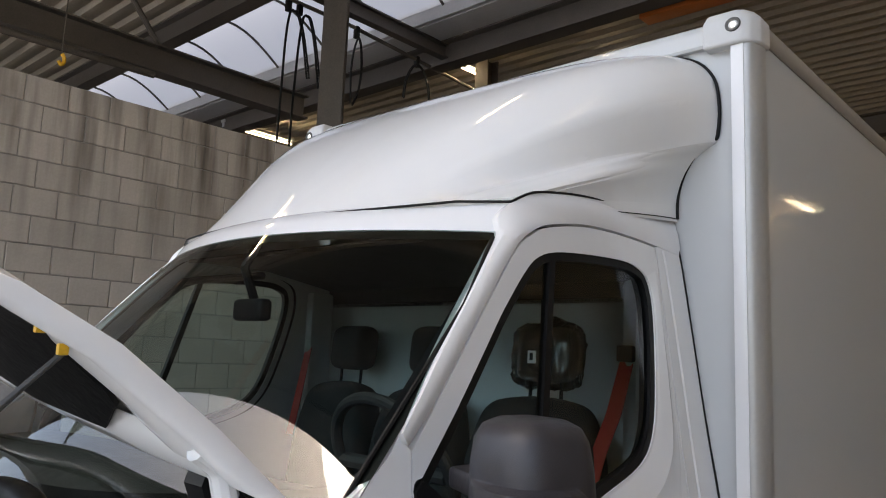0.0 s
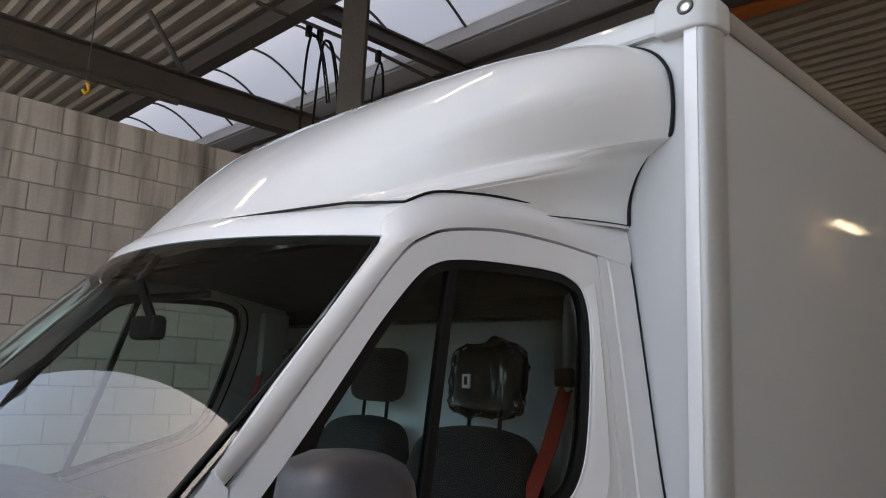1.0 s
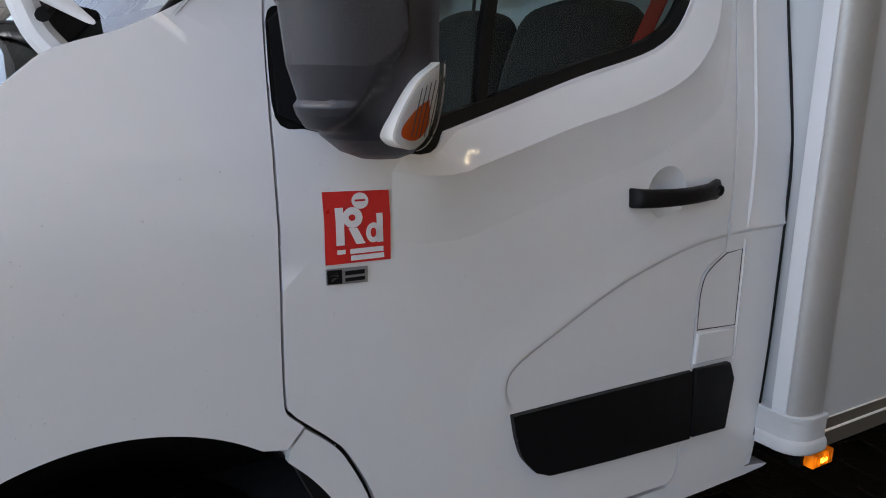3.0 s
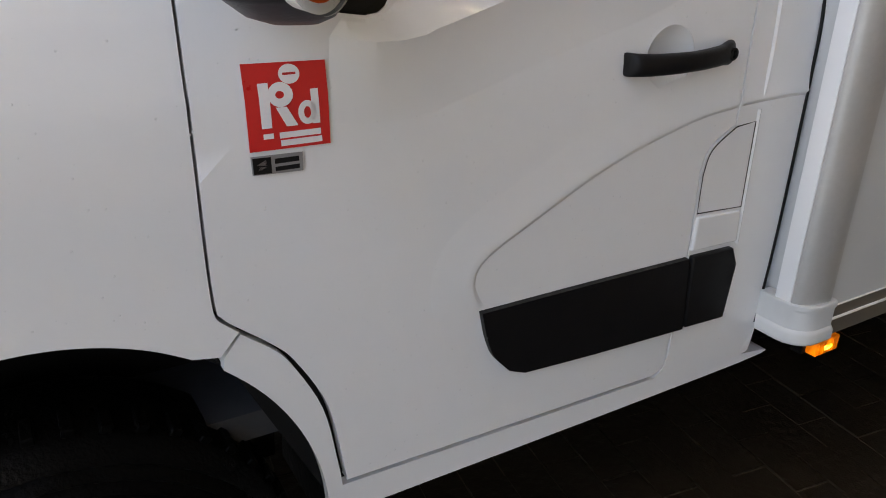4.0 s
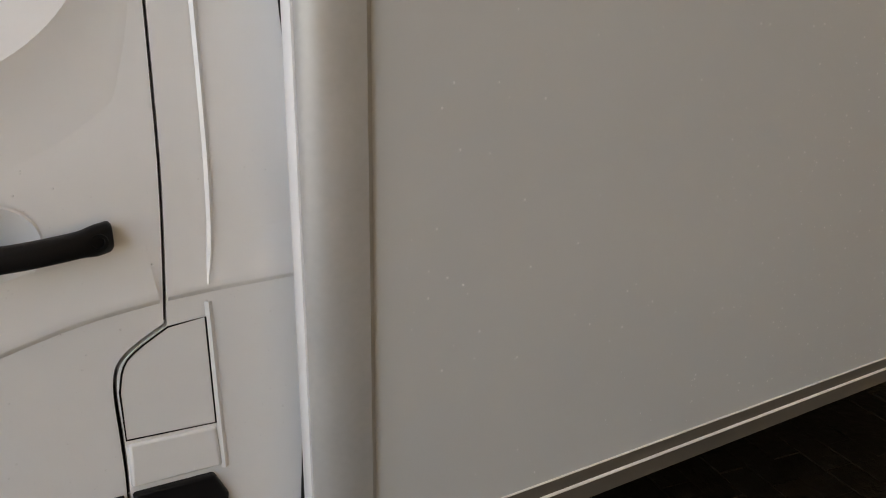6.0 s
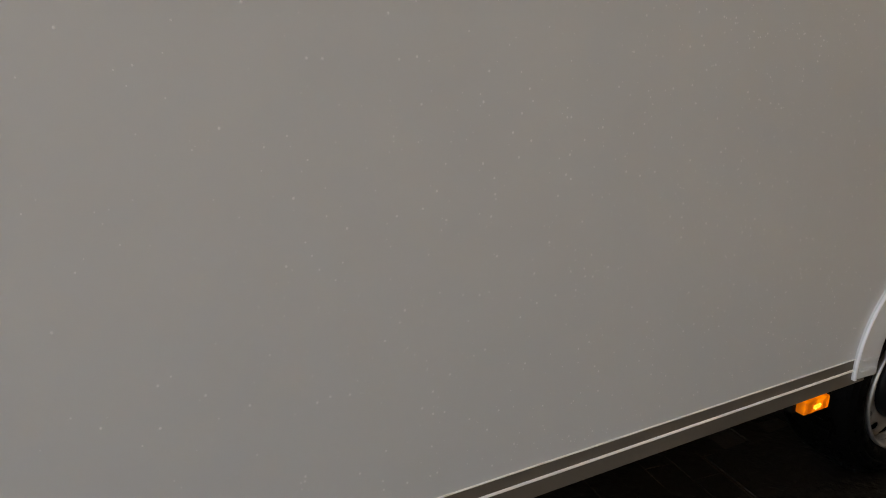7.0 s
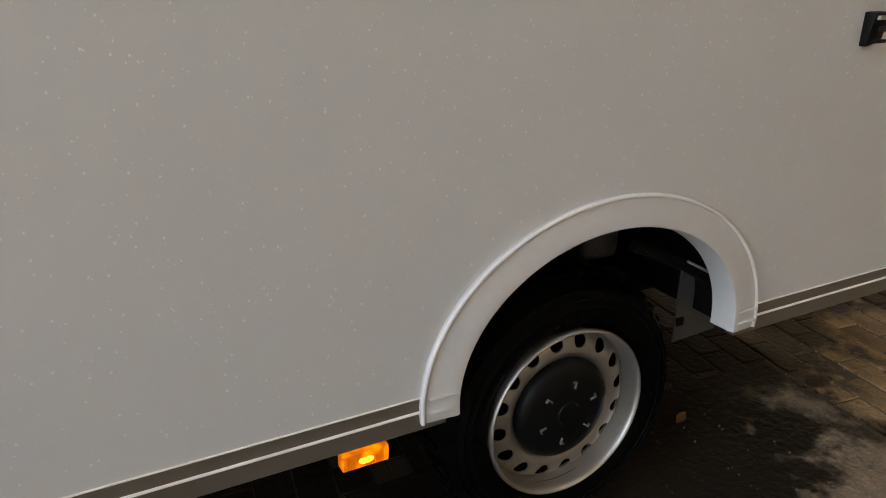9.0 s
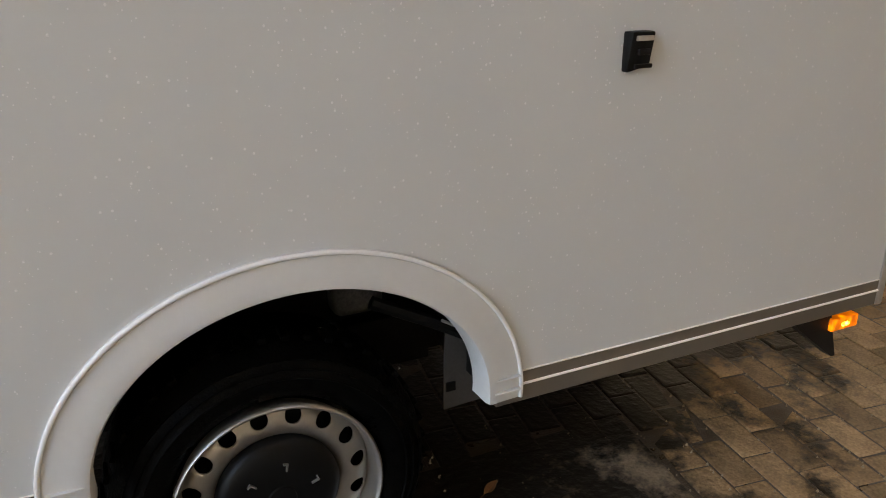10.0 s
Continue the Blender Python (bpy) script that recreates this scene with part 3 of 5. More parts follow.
SEAM_REAR_UP = [(-0.284, 0.969), (-0.268, 1.186), (-0.254, 1.565), (-0.247, 1.942), (-0.250, 1.992)]
SEAM_TOP = [(-0.261, 1.995), (-0.444, 2.005), (-0.614, 2.002), (-0.770, 1.978), (-0.844, 1.950), (-0.914, 1.901), (-1.044, 1.751), (-1.158, 1.616), (-1.219, 1.544), (-1.281, 1.470)]
WINDOW_EDGE = [(-1.259, 1.421), (-1.15, 1.545), (-1.046, 1.672), (-0.972, 1.762), (-0.877, 1.861), (-0.82, 1.898), (-0.747, 1.916), (-0.624, 1.926), (-0.457, 1.930), (-0.377, 1.920), (-0.325, 1.885),
               (-0.316, 1.786), (-0.358, 1.585), (-0.408, 1.458), (-0.496, 1.387), (-0.692, 1.329), (-0.837, 1.283), (-1.002, 1.232)]
SAIL_EDGE = [(-1.002, 1.232), (-1.05, 1.195), (-1.244, 1.238), (-1.289, 1.256), (-1.284, 1.399), (-1.259, 1.421)]


def grown(ring, d):
    """The outline moved outwards (d > 0) or inwards."""
    n, out = len(ring), []
    area2 = sum(ring[i][0] * ring[(i + 1) % n][1] - ring[(i + 1) % n][0] * ring[i][1] for i in range(n))
    s = d if area2 > 0 else -d
    for i in range(n):
        a, b, c = ring[i - 1], ring[i], ring[(i + 1) % n]
        t = Vector((c[0] - a[0], c[1] - a[1]))
        t.normalize()
        out.append((b[0] + t.y * s, b[1] - t.x * s))
    return out


door_ring = grown(loop2(SEAM_FRONT, SEAM_REAR_LOW, SEAM_REAR_UP, SEAM_TOP), -0.0015)
window_ring = loop2(WINDOW_EDGE, SAIL_EDGE[:3], SAIL_EDGE[2:])


GRIP = [(-0.478 + 0.056 * math.cos(k * math.tau / 32), 1.100 + 0.054 * math.sin(k * math.tau / 32)) for k in range(32)]


def cab_door(far):
    door = rounded(part("door", skin(door_ring, [window_ring, GRIP], 0.028, far=far), WHITE, van, "white cab door with a black-framed window"))
    inner = grown(window_ring, -0.022)
    rounded(part("window_seal", skin(grown(window_ring, 0.0), [inner], 0.02, lift=-0.004, far=far), RUBBER, door, "black rubber window seal"), 0.003)
    pane = part("window_pane", skin(grown(window_ring, -0.015), [], 0.0, lift=-0.014, far=far), GLASS, door)
    pane.visible_shadow = False
    bm = skin(loop2([(-0.749, 1.915), (-0.836, 1.557), (-0.909, 1.262)], [(-0.931, 1.258), (-0.858, 1.557), (-0.772, 1.910)]), [], 0.02, lift=-0.006, far=far)
    part("window_divider", bm, RUBBER, door)
    return door


door = cab_door(False)
far_door = cab_door(True)
part("mirror_base_panel", skin(loop2([(-1.258, 1.416), (-1.235, 1.40)], [(-1.03, 1.215), (-1.06, 1.200)], [(-1.244, 1.243), (-1.284, 1.260)], [(-1.281, 1.396), (-1.262, 1.414)]), [], 0.02, lift=0.004), BLACK, door, "black mirror base panel")

# pressed shoulder under the window: a soft ridge that tilts the band next to the glass upwards
CREST = spline([(-1.11, 1.166, 0), (-1.03, 1.158, 0), (-0.96, 1.163, 0), (-0.86, 1.190, 0), (-0.73, 1.227, 0), (-0.57, 1.266, 0), (-0.43, 1.320, 0), (-0.346, 1.390, 0), (-0.309, 1.470, 0), (-0.296, 1.60, 0), (-0.288, 1.80, 0), (-0.284, 1.92, 0)], 6)
win2 = [Vector((a, b, 0)) for a, b in grown(window_ring, 0.002)]
rows = []
for i, p in enumerate(CREST):
    a, b = CREST[max(i - 1, 0)], CREST[min(i + 1, len(CREST) - 1)]
    d = (b - a).normalized()
    out = Vector((d.y, -d.x, 0))
    near = min(win2, key=lambda q: (q - p).length)
    p = p.lerp(near, 0.13)
    tall = 0.018 * min(1.0, max(0.0, (p.x + 1.11) / 0.07)) * lerp(p.y, [1.3, 1.5], [1.0, 0.55])
    wide = 0.12 if p.y < 1.30 else min(0.12, max(0.014, -0.268 - p.x))
    row = []
    for k in range(5):
        q = near.lerp(p, k / 4)
        row.append((q.x, side_y(q.x, q.y) - tall * k / 4 - (0.0006 if k else -0.002), q.y))
    for k in range(1, 9):
        q = p + out * wide * k / 8
        row.append((q.x, side_y(q.x, q.y) - tall * (1 - k / 8) ** 2 - (0.0006 if k < 8 else -0.0008), q.y))
    rows.append(row)
part("shoulder", sheet(rows), WHITE, door, smooth=9)

# crease, moulding, flap, handle
line = fold([(-0.863, 0.708), (-0.881, 0.757), (-0.858, 0.802), (-0.763, 0.853), (-0.597, 0.930), (-0.413, 0.985), (-0.288, 1.003)], 0.085, 0.010, 0.0042, -1, (0.15, 1.0))
part("crease", line, WHITE, door, smooth=60)
strip_ring = loop2([(-0.863, 0.703), (-0.62, 0.702), (-0.369, 0.699)], [(-0.357, 0.535), (-0.60, 0.545), (-0.765, 0.555)], [(-0.80, 0.57), (-0.835, 0.61), (-0.853, 0.656)])
rounded(part("side_moulding", skin(strip_ring, [], 0.02, lift=0.012), BLACK, door, "black plastic side moulding"), 0.006, 3)

handle = part("handle_recess", lathe(bmesh.new(), [(0.060, 0.002), (0.057, 0.0012), (0.051, 0.0045), (0.038, 0.013), (0.020, 0.018), (0.001, 0.020)], (-0.478, side_y(-0.478, 1.10) - 0.001, 1.100), 1.0, 40), WHITE, door, "dished white grip recess")
bm = bmesh.new()
pts = spline([(-0.586, 0.106, 1.098), (-0.574, 0.090, 1.098), (-0.53, 0.080, 1.097), (-0.46, 0.074, 1.098), (-0.40, 0.078, 1.101), (-0.36, 0.086, 1.104), (-0.338, 0.098, 1.105)], 5)
rows = []
for i, p in enumerate(pts):
    t = i / (len(pts) - 1)
    hh = 0.0195 * min(1.0, 0.72 + 6 * t, 0.72 + 6 * (1 - t)) * lerp(t, [0, 0.15, 0.5, 0.75, 0.82, 1.0], [1.05, 1.0, 0.88, 0.90, 1.08, 1.08])
    ring = []
    for k in range(17):
        c, d = math.cos(k * math.tau / 16), math.sin(k * math.tau / 16)
        ring.append((p.x, p.y + 0.004 - 0.012 * math.copysign(abs(c) ** 0.7, c), p.z + hh * math.copysign(abs(d) ** 0.6, d)))
    rows.append(ring)
bm = sheet(rows)
bmesh.ops.remove_doubles(bm, verts=bm.verts, dist=1e-6)
bmesh.ops.holes_fill(bm, edges=bm.edges)
part("door_handle", bm, BLACK, door, "black plastic door handle", smooth=50)
part("lock_cylinder", lathe(bmesh.new(), [(0.001, 0.004), (0.007, 0.004), (0.008, -0.001), (0.0115, -0.001), (0.012, 0.004)], (-0.357, 0.0775, 1.104), 1.0, 24), HUBCAP, door, "round black lock cylinder")

# red and silver stickers: plain shapes in their colours
sticker = part("sticker", skin([(-1.231, 1.145), (-1.117, 1.143), (-1.119, 1.032), (-1.232, 1.033)], [], 0.0, lift=0.0035), RED, door, "square red vinyl sticker with white shapes")


def decal(ring, mat, parent, holes=()):
    return part("print", skin(ring, holes, 0.0, lift=0.0045), mat, parent)


def disc(x, z, rx, rz, n=20):
    return [(x + rx * math.cos(k * math.tau / n), z + rz * math.sin(k * math.tau / n)) for k in range(n)]


# plain white shapes: bar and rounded blocks
decal([(-1.213, 1.120), (-1.199, 1.120), (-1.199, 1.062), (-1.213, 1.062)], LETTER, sticker)
decal(disc(-1.184, 1.104, 0.017, 0.016), LETTER, sticker, [disc(-1.185, 1.104, 0.006, 0.005, 10)])
decal([(-1.192, 1.088), (-1.177, 1.088), (-1.163, 1.062), (-1.179, 1.062)], LETTER, sticker)
decal(disc(-1.169, 1.129, 0.0145, 0.0125), LETTER, sticker, [[(-1.178, 1.131), (-1.160, 1.131), (-1.160, 1.128), (-1.178, 1.128)]])
decal(disc(-1.149, 1.078, 0.013, 0.016), LETTER, sticker, [disc(-1.149, 1.078, 0.005, 0.008, 10)])
decal([(-1.143, 1.108), (-1.132, 1.108), (-1.132, 1.062), (-1.143, 1.062)], LETTER, sticker)
for x0, x1, z0, z1 in ((-1.212, -1.198, 1.048, 1.055), (-1.190, -1.132, 1.047, 1.055), (-1.189, -1.131, 1.0365, 1.0445)):
    decal([(x0, z0), (x1, z0), (x1, z1), (x0, z1)], LETTER, sticker)
badge = part("sticker", skin([(-1.232, 1.027), (-1.160, 1.0255), (-1.161, 0.9995), (-1.2315, 1.0015)], [], 0.0, lift=0.0035), SILVERVINYL, door, "small silver and black sticker")
decal([(-1.230, 1.025), (-1.205, 1.024), (-1.205, 1.002), (-1.230, 1.003)], BLACK, badge)
decal([(-1.225, 1.015), (-1.212, 1.021), (-1.211, 1.013)], SILVERVINYL, badge)
decal([(-1.223, 1.007), (-1.211, 1.011), (-1.221, 1.013)], SILVERVINYL, badge)
for z0, z1 in ((1.014, 1.021), (1.004, 1.010)):
    decal([(-1.200, z0), (-1.166, z0), (-1.166, z1), (-1.200, z1)], BLACK, badge)

# rear corner of the cab behind the door
corner_ring = loop2([(-0.410, 0.424), (-0.381, 0.450), (-0.371, 0.536), (-0.360, 0.70), (-0.358, 0.79), (-0.358, 0.88), (-0.340, 0.922), (-0.281, 0.959)],
                    [(-0.281, 0.969), (-0.265, 1.186), (-0.251, 1.565), (-0.244, 1.942), (-0.238, 1.996)],
                    [(-0.20, 2.0), (-0.075, 1.99)], [(-0.072, 1.6), (-0.066, 1.18), (-0.076, 1.0), (-0.081, 0.70), (-0.097, 0.475), (-0.110, 0.405)], [(-0.15, 0.398), (-0.38, 0.405)])
corner = rounded(part("cab_corner", skin(corner_ring, [], 0.03), WHITE, van, "white rear corner panel of the cab"))
ridge = bmesh.new()
line3(ridge, [(-0.199, 1.99), (-0.193, 1.635), (-0.205, 1.15), (-0.219, 1.012)], 0.010, 0.0044)
part("ridge", ridge, WHITE, corner)
ridge = bmesh.new()
line3(ridge, [(-0.2215, 0.985), (-0.2205, 0.90), (-0.2195, 0.78), (-0.2185, 0.70)], 0.011, 0.0034)
part("ridge", ridge, WHITE, corner)
ridge = fold([(-0.281, 1.004), (-0.20, 1.008), (-0.080, 1.010)], 0.085, 0.010, 0.0042, 1)
part("crease", ridge, WHITE, corner, smooth=60)
flap_ring = loop2([(-0.281, 0.957), (-0.227, 0.962)], [(-0.226, 0.783), (-0.3555, 0.790)], [(-0.3555, 0.87), (-0.340, 0.918), (-0.281, 0.957)])
rounded(part("filler_flap", skin(grown(flap_ring, -0.0010), [], 0.008, lift=0.0012), WHITE, corner, "white fuel filler flap"), 0.002, 2)
part("flap_gap", skin(grown(flap_ring, 0.0012), [grown(flap_ring, -0.0018)], 0.0, lift=0.0016), RUBBER, corner)
rounded(part("corner_moulding", skin(loop2([(-0.355, 0.783), (-0.226, 0.777)], [(-0.222, 0.706), (-0.357, 0.709)]), [], 0.012, lift=0.005), WHITE, corner), 0.005, 3)
rounded(part("side_moulding", skin(loop2([(-0.357, 0.700), (-0.237, 0.697)], [(-0.218, 0.655), (-0.232, 0.530)], [(-0.350, 0.535), (-0.357, 0.700)]), [], 0.02, lift=0.012), BLACK, corner, "black plastic side moulding"), 0.006, 3)

# front wing and sill
ARCH = [(-1.555 + 0.405 * math.cos(a), 0.385 + 0.430 * math.sin(a)) for a in np.linspace(-0.12, math.pi + 0.12, 28)]
wing_ring = loop2([(-1.284, 1.472), (-1.300, 1.222), (-1.305, 1.0), (-1.304, 0.83), (-1.296, 0.797)], [(-1.271, 0.774), (-1.300, 0.741)],
                  [p for p in ARCH if p[0] < -1.305], [(-1.96, 0.34), (-2.42, 0.34)], [(-2.43, 0.6), (-2.36, 0.95), (-2.20, 1.10)],
                  [(-2.20, 1.10), (-1.9, 1.20), (-1.72, 1.245), (-1.640, 1.296), (-1.590, 1.337), (-1.548, 1.355), (-1.484, 1.376), (-1.400, 1.418), (-1.340, 1.462), (-1.312, 1.499)])
wing = rounded(part("front_wing", skin(wing_ring, [], 0.02), WHITE, van, "white front wing"))
part("front_wing", skin(wing_ring, [], 0.02, far=True), WHITE, van)
sill_ring = loop2([(-1.295, 0.736), (-1.268, 0.768)], [(-1.229, 0.736), (-1.199, 0.700), (-1.152, 0.602), (-1.131, 0.484), (-1.125, 0.436)], [(-0.415, 0.420), (-0.12, 0.398), (-0.12, 0.375), (-1.15, 0.375)], [p for p in ARCH if p[0] > -1.30 and p[1] > 0.37])
rounded(part("sill", skin(sill_ring, [], 0.05, lift=-0.003), WHITE, van, "white door sill"))
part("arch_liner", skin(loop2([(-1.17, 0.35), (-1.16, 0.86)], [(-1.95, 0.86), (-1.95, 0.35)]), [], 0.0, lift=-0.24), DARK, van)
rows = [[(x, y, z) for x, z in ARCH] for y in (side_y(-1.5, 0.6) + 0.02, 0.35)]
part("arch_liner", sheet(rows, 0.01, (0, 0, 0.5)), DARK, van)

# dark seam behind the panels
backer_ring = loop2([(-1.32, 1.49), (-1.33, 0.83), (-1.29, 0.72), (-1.14, 0.40)], [(-0.1, 0.40), (-0.085, 1.0), (-0.09, 1.95)], [(-0.25, 2.01), (-0.6, 2.015), (-0.8, 1.98), (-0.93, 1.91), (-1.32, 1.49)])
part("door_frame", skin(backer_ring, [grown(window_ring, 0.02)], 0.0, lift=-0.022), RUBBER, van, "black door opening seal")
part("door_frame", skin(backer_ring, [grown(window_ring, 0.02)], 0.0, lift=-0.036, far=True), RUBBER, van)
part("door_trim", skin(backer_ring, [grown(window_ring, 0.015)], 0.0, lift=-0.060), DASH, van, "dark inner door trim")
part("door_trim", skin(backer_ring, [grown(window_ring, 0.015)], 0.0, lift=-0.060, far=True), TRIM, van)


def mirror_rows(rows):
    return [[(x, 2.2 - y, z) for x, y, z in row] for row in rows]


# pillar and roof edge
low = [(x, side_y(x, z), z) for x, z in reversed(SEAM_TOP)]
low[0] = (-1.290, side_y(-1.281, 1.470), 1.474)
low = [tuple(v) for v in spline([(x, y, z + 0.006) for x, y, z in low] + [(-0.08, side_y(-0.08, 1.985), 1.988)], 4)]
top = [tuple(v) for v in spline([(-1.312, 0.207, 1.506), (-1.257, 0.222, 1.572), (-1.200, 0.238, 1.639), (-1.100, 0.260, 1.754), (-0.980, 0.285, 1.888), (-0.932, 0.298, 1.942), (-0.900, 0.318, 2.002), (-0.80, 0.30, 2.062), (-0.60, 0.283, 2.088), (-0.28, 0.274, 2.100), (-0.06, 0.270, 2.106)], 4)]
mid = [tuple((Vector(a) + Vector(b)) / 2 + Vector((-0.012, -0.010, 0.004))) for a, b in zip(low, top)]
m2 = [tuple((Vector(a) * 0.25 + Vector(b) * 0.75) + Vector((-0.010, -0.006, 0.006))) for a, b in zip(low, top)]
m1 = [tuple((Vector(a) * 0.75 + Vector(b) * 0.25) + Vector((-0.009, -0.009, 0.002))) for a, b in zip(low, top)]
pillar_rows = [low, m1, mid, m2, top]
part("pillar", sheet(pillar_rows, 0.03, (0.2, 1, -0.2)), WHITE, van, "white windscreen pillar and roof edge")
part("pillar", sheet(mirror_rows(pillar_rows), 0.03, (0.2, -1, -0.2)), WHITE, van)

US = [(-0.985 + 1.97 * k / 28) for k in range(29)]
header = []
for s in np.linspace(0, 1, 5):
    row = []
    for u in US:
        a = Vector((-1.10 + 0.185 * u * u, 1.1 + 0.80 * u, 1.968 - 0.022 * u * u))
        b = Vector((-0.975 + 0.13 * u * u, 1.1 + 0.80 * u, 2.050 - 0.004 * u * u))
        p = a.lerp(b, float(s)) + Vector((-0.4, 0, 0.5)) * 0.03 * math.sin(math.pi * s) * (1 - u ** 4)
        row.append(tuple(p))
    header.append(row)
part("roof_front", sheet(header, 0.02, (0.5, 0, -0.6)), WHITE, van)
roof = [[(x, 0.42 + 1.36 * k / 12, 2.055 + 0.02 * math.sin(math.pi * k / 12) - (0.05 if x < -0.8 else 0)) for k in range(13)] for x in (-0.9, -0.7, -0.4, -0.06)]
part("roof", sheet(roof, 0.02, (0, 0, -1)), WHITE, van)

# windscreen


def screen(s, u, off=0.0):
    u *= 1.045 - 0.035 * s - 0.038 * max(0.0, 1 - s / 0.3)
    a = Vector((-1.10 + 0.185 * u * u, 1.1 + 0.812 * u, 1.968 - 0.022 * u * u))
    b = Vector((-1.76 + 0.29 * u * u, 1.1 + 0.905 * u, 1.24 + 0.10 * u * u))
    p = a.lerp(b, s)
    return tuple(p + Vector((-0.7, 0, 0.75)) * (0.014 * math.sin(math.pi * s) * max(0.0, 1 - u * u) + off))


pane = part("windscreen", sheet([[screen(s, u) for u in np.linspace(-0.985, 0.985, 73)] for s in np.linspace(0, 1, 36)]), SCREEN, van, "wet tinted windscreen")
pane.visible_shadow = False
for name, s0, s1 in (("windscreen_edge", 0.0, 0.035), ("windscreen_edge", 0.86, 1.0)):
    part(name, sheet([[screen(s, u, -0.004) for u in US] for s in (s0, s1)]), RUBBER, van)
for sgn in (-1, 1):
    part("windscreen_edge", sheet([[screen(s, sgn * u, -0.004) for s in np.linspace(0, 1, 12)] for u in (0.985, 0.955)]), RUBBER, van)
    part("windscreen_seal", tube(bmesh.new(), [screen(s, sgn * 0.966, 0.003) for s in np.linspace(0.03, 0.985, 18)], 0.005, 8), RUBBER, van)

# roof fairing
# y, z and the share of the way round, from the cab roof to the crown; the close knots make the crease over the flank
P1 = spline([(0.252, 2.108, 0), (0.250, 2.18, 0.1), (0.228, 2.25, 0.2), (0.190, 2.308, 0.3), (0.150, 2.336, 0.36), (0.128, 2.348, 0.40), (0.117, 2.364, 0.425), (0.112, 2.45, 0.5), (0.130, 2.55, 0.6), (0.205, 2.625, 0.7), (0.36, 2.660, 0.8), (0.62, 2.672, 0.9), (1.1, 2.676, 1.0)], 4)
fair = []
for s in np.linspace(0, 1, 26):
    row = []
    half = []
    for i, p in enumerate(P1):
        w = p.z
        y0 = 0.30 + 0.80 * min(1.0, max(0.04 * w, (w - 0.26) / 0.58))
        u = (y0 - 1.1) / 0.8
        ahead = 1 - u ** 6
        x0 = -0.982 + 0.130 * u * u - 0.042 * ahead
        tuck = 1 - min(1.0, w / 0.3)
        z0 = 2.047 - 0.021 * ahead - 0.024 * tuck
        y0 += 0.014 * tuck
        power = lerp(w, [0, 0.42, 0.52, 1], [1.15, 1.15, 1.65, 1.75])
        ez, ey = 1 - (1 - s) ** power, 1 - (1 - s) ** (power - 0.1)
        side = max(0.0, 1 - w * 2.6)
        y = y0 + (p.x - y0) * (ey * (1 - side) + side * (1 - (1 - s) ** 2.0))
        z = z0 + (p.y - z0) * ez
        half.append((x0 + (-0.075 - x0) * s, y, z))
    row = half + [(x, 2.2 - y, z) for x, y, z in reversed(half[:-1])]
    fair.append(row)
fairing = part("roof_fairing", sheet(fair, 0.012, (0.3, 0, -0.8)), GRP, van, "white moulded roof fairing, rain beaded")
n_end = next(i for i, p in enumerate(P1) if p.z >= 0.36)
front_seal = [(x - 0.006, y, z + 0.001) for x, y, z in fair[0][n_end:-n_end]]
for end in (0, -1):
    tail = [(-0.868, 0.312, 2.030), (-0.80, 0.297, 2.064), (-0.70, 0.288, 2.081), (-0.60, 0.280, 2.091), (-0.46, 0.274, 2.097)]
    tail = [v.to_tuple() for v in spline(tail, 4)]
    front_seal = [(x, y, z) for x, y, z in reversed(tail)] + front_seal if end == 0 else front_seal + [(x, 2.2 - y, z) for x, y, z in tail]
part("fairing_seal", tube(bmesh.new(), front_seal, 0.0034, 8), RUBBER, fairing)
part("fairing_seal", tube(bmesh.new(), [(x - 0.004, y, z) for x, y, z in fair[-1]], 0.0072, 8), RUBBER, fairing)
part("fairing_seal", tube(bmesh.new(), [(r[0][0], r[0][1] - 0.002, r[0][2]) for r in fair], 0.0016, 8), RUBBER, fairing)
part("cab_seal", tube(bmesh.new(), spline([(x - 0.012, side_y(x, z) - 0.001, z) for x, z in ((-0.070, 2.07), (-0.070, 1.95), (-0.067, 1.75), (-0.065, 1.5), (-0.061, 1.2), (-0.070, 1.0), (-0.076, 0.70), (-0.092, 0.48))], 5), 0.0034, 8), RUBBER, van)

# ---- box body ----
BX1, BZ0, BZ1 = 4.463, 0.535, 2.652
CX, CZ = 2.782, 0.504
cut = [(CX + 0.45 * math.cos(a), CZ + 0.37 * math.sin(a)) for a in np.linspace(-0.0, math.pi, 40)]
flat = lambda x, z: 0.0  # noqa: E731
panel_ring = [(-0.006, BZ0), (-0.006, BZ1), (BX1, BZ1), (BX1, BZ0)] + [(CX + 0.45, BZ0)] + [p for p in cut if p[1] > BZ0] + [(CX - 0.45, BZ0)]
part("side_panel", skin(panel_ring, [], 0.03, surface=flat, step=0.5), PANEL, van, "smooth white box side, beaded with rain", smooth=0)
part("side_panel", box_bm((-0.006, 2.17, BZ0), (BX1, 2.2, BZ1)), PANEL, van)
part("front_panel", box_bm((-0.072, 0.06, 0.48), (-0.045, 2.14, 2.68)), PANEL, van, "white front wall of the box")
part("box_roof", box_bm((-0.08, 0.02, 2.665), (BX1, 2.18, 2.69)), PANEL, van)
part("box_floor", box_bm((-0.05, 0.60, 0.50), (BX1 - 0.02, 1.60, 0.53)), DARK, van)
part("rear_frame", box_bm((BX1 + 0.002, -0.004, 0.455), (BX1 + 0.03, 2.204, 2.70), 0.006), ALU, van, "aluminium rear door frame")


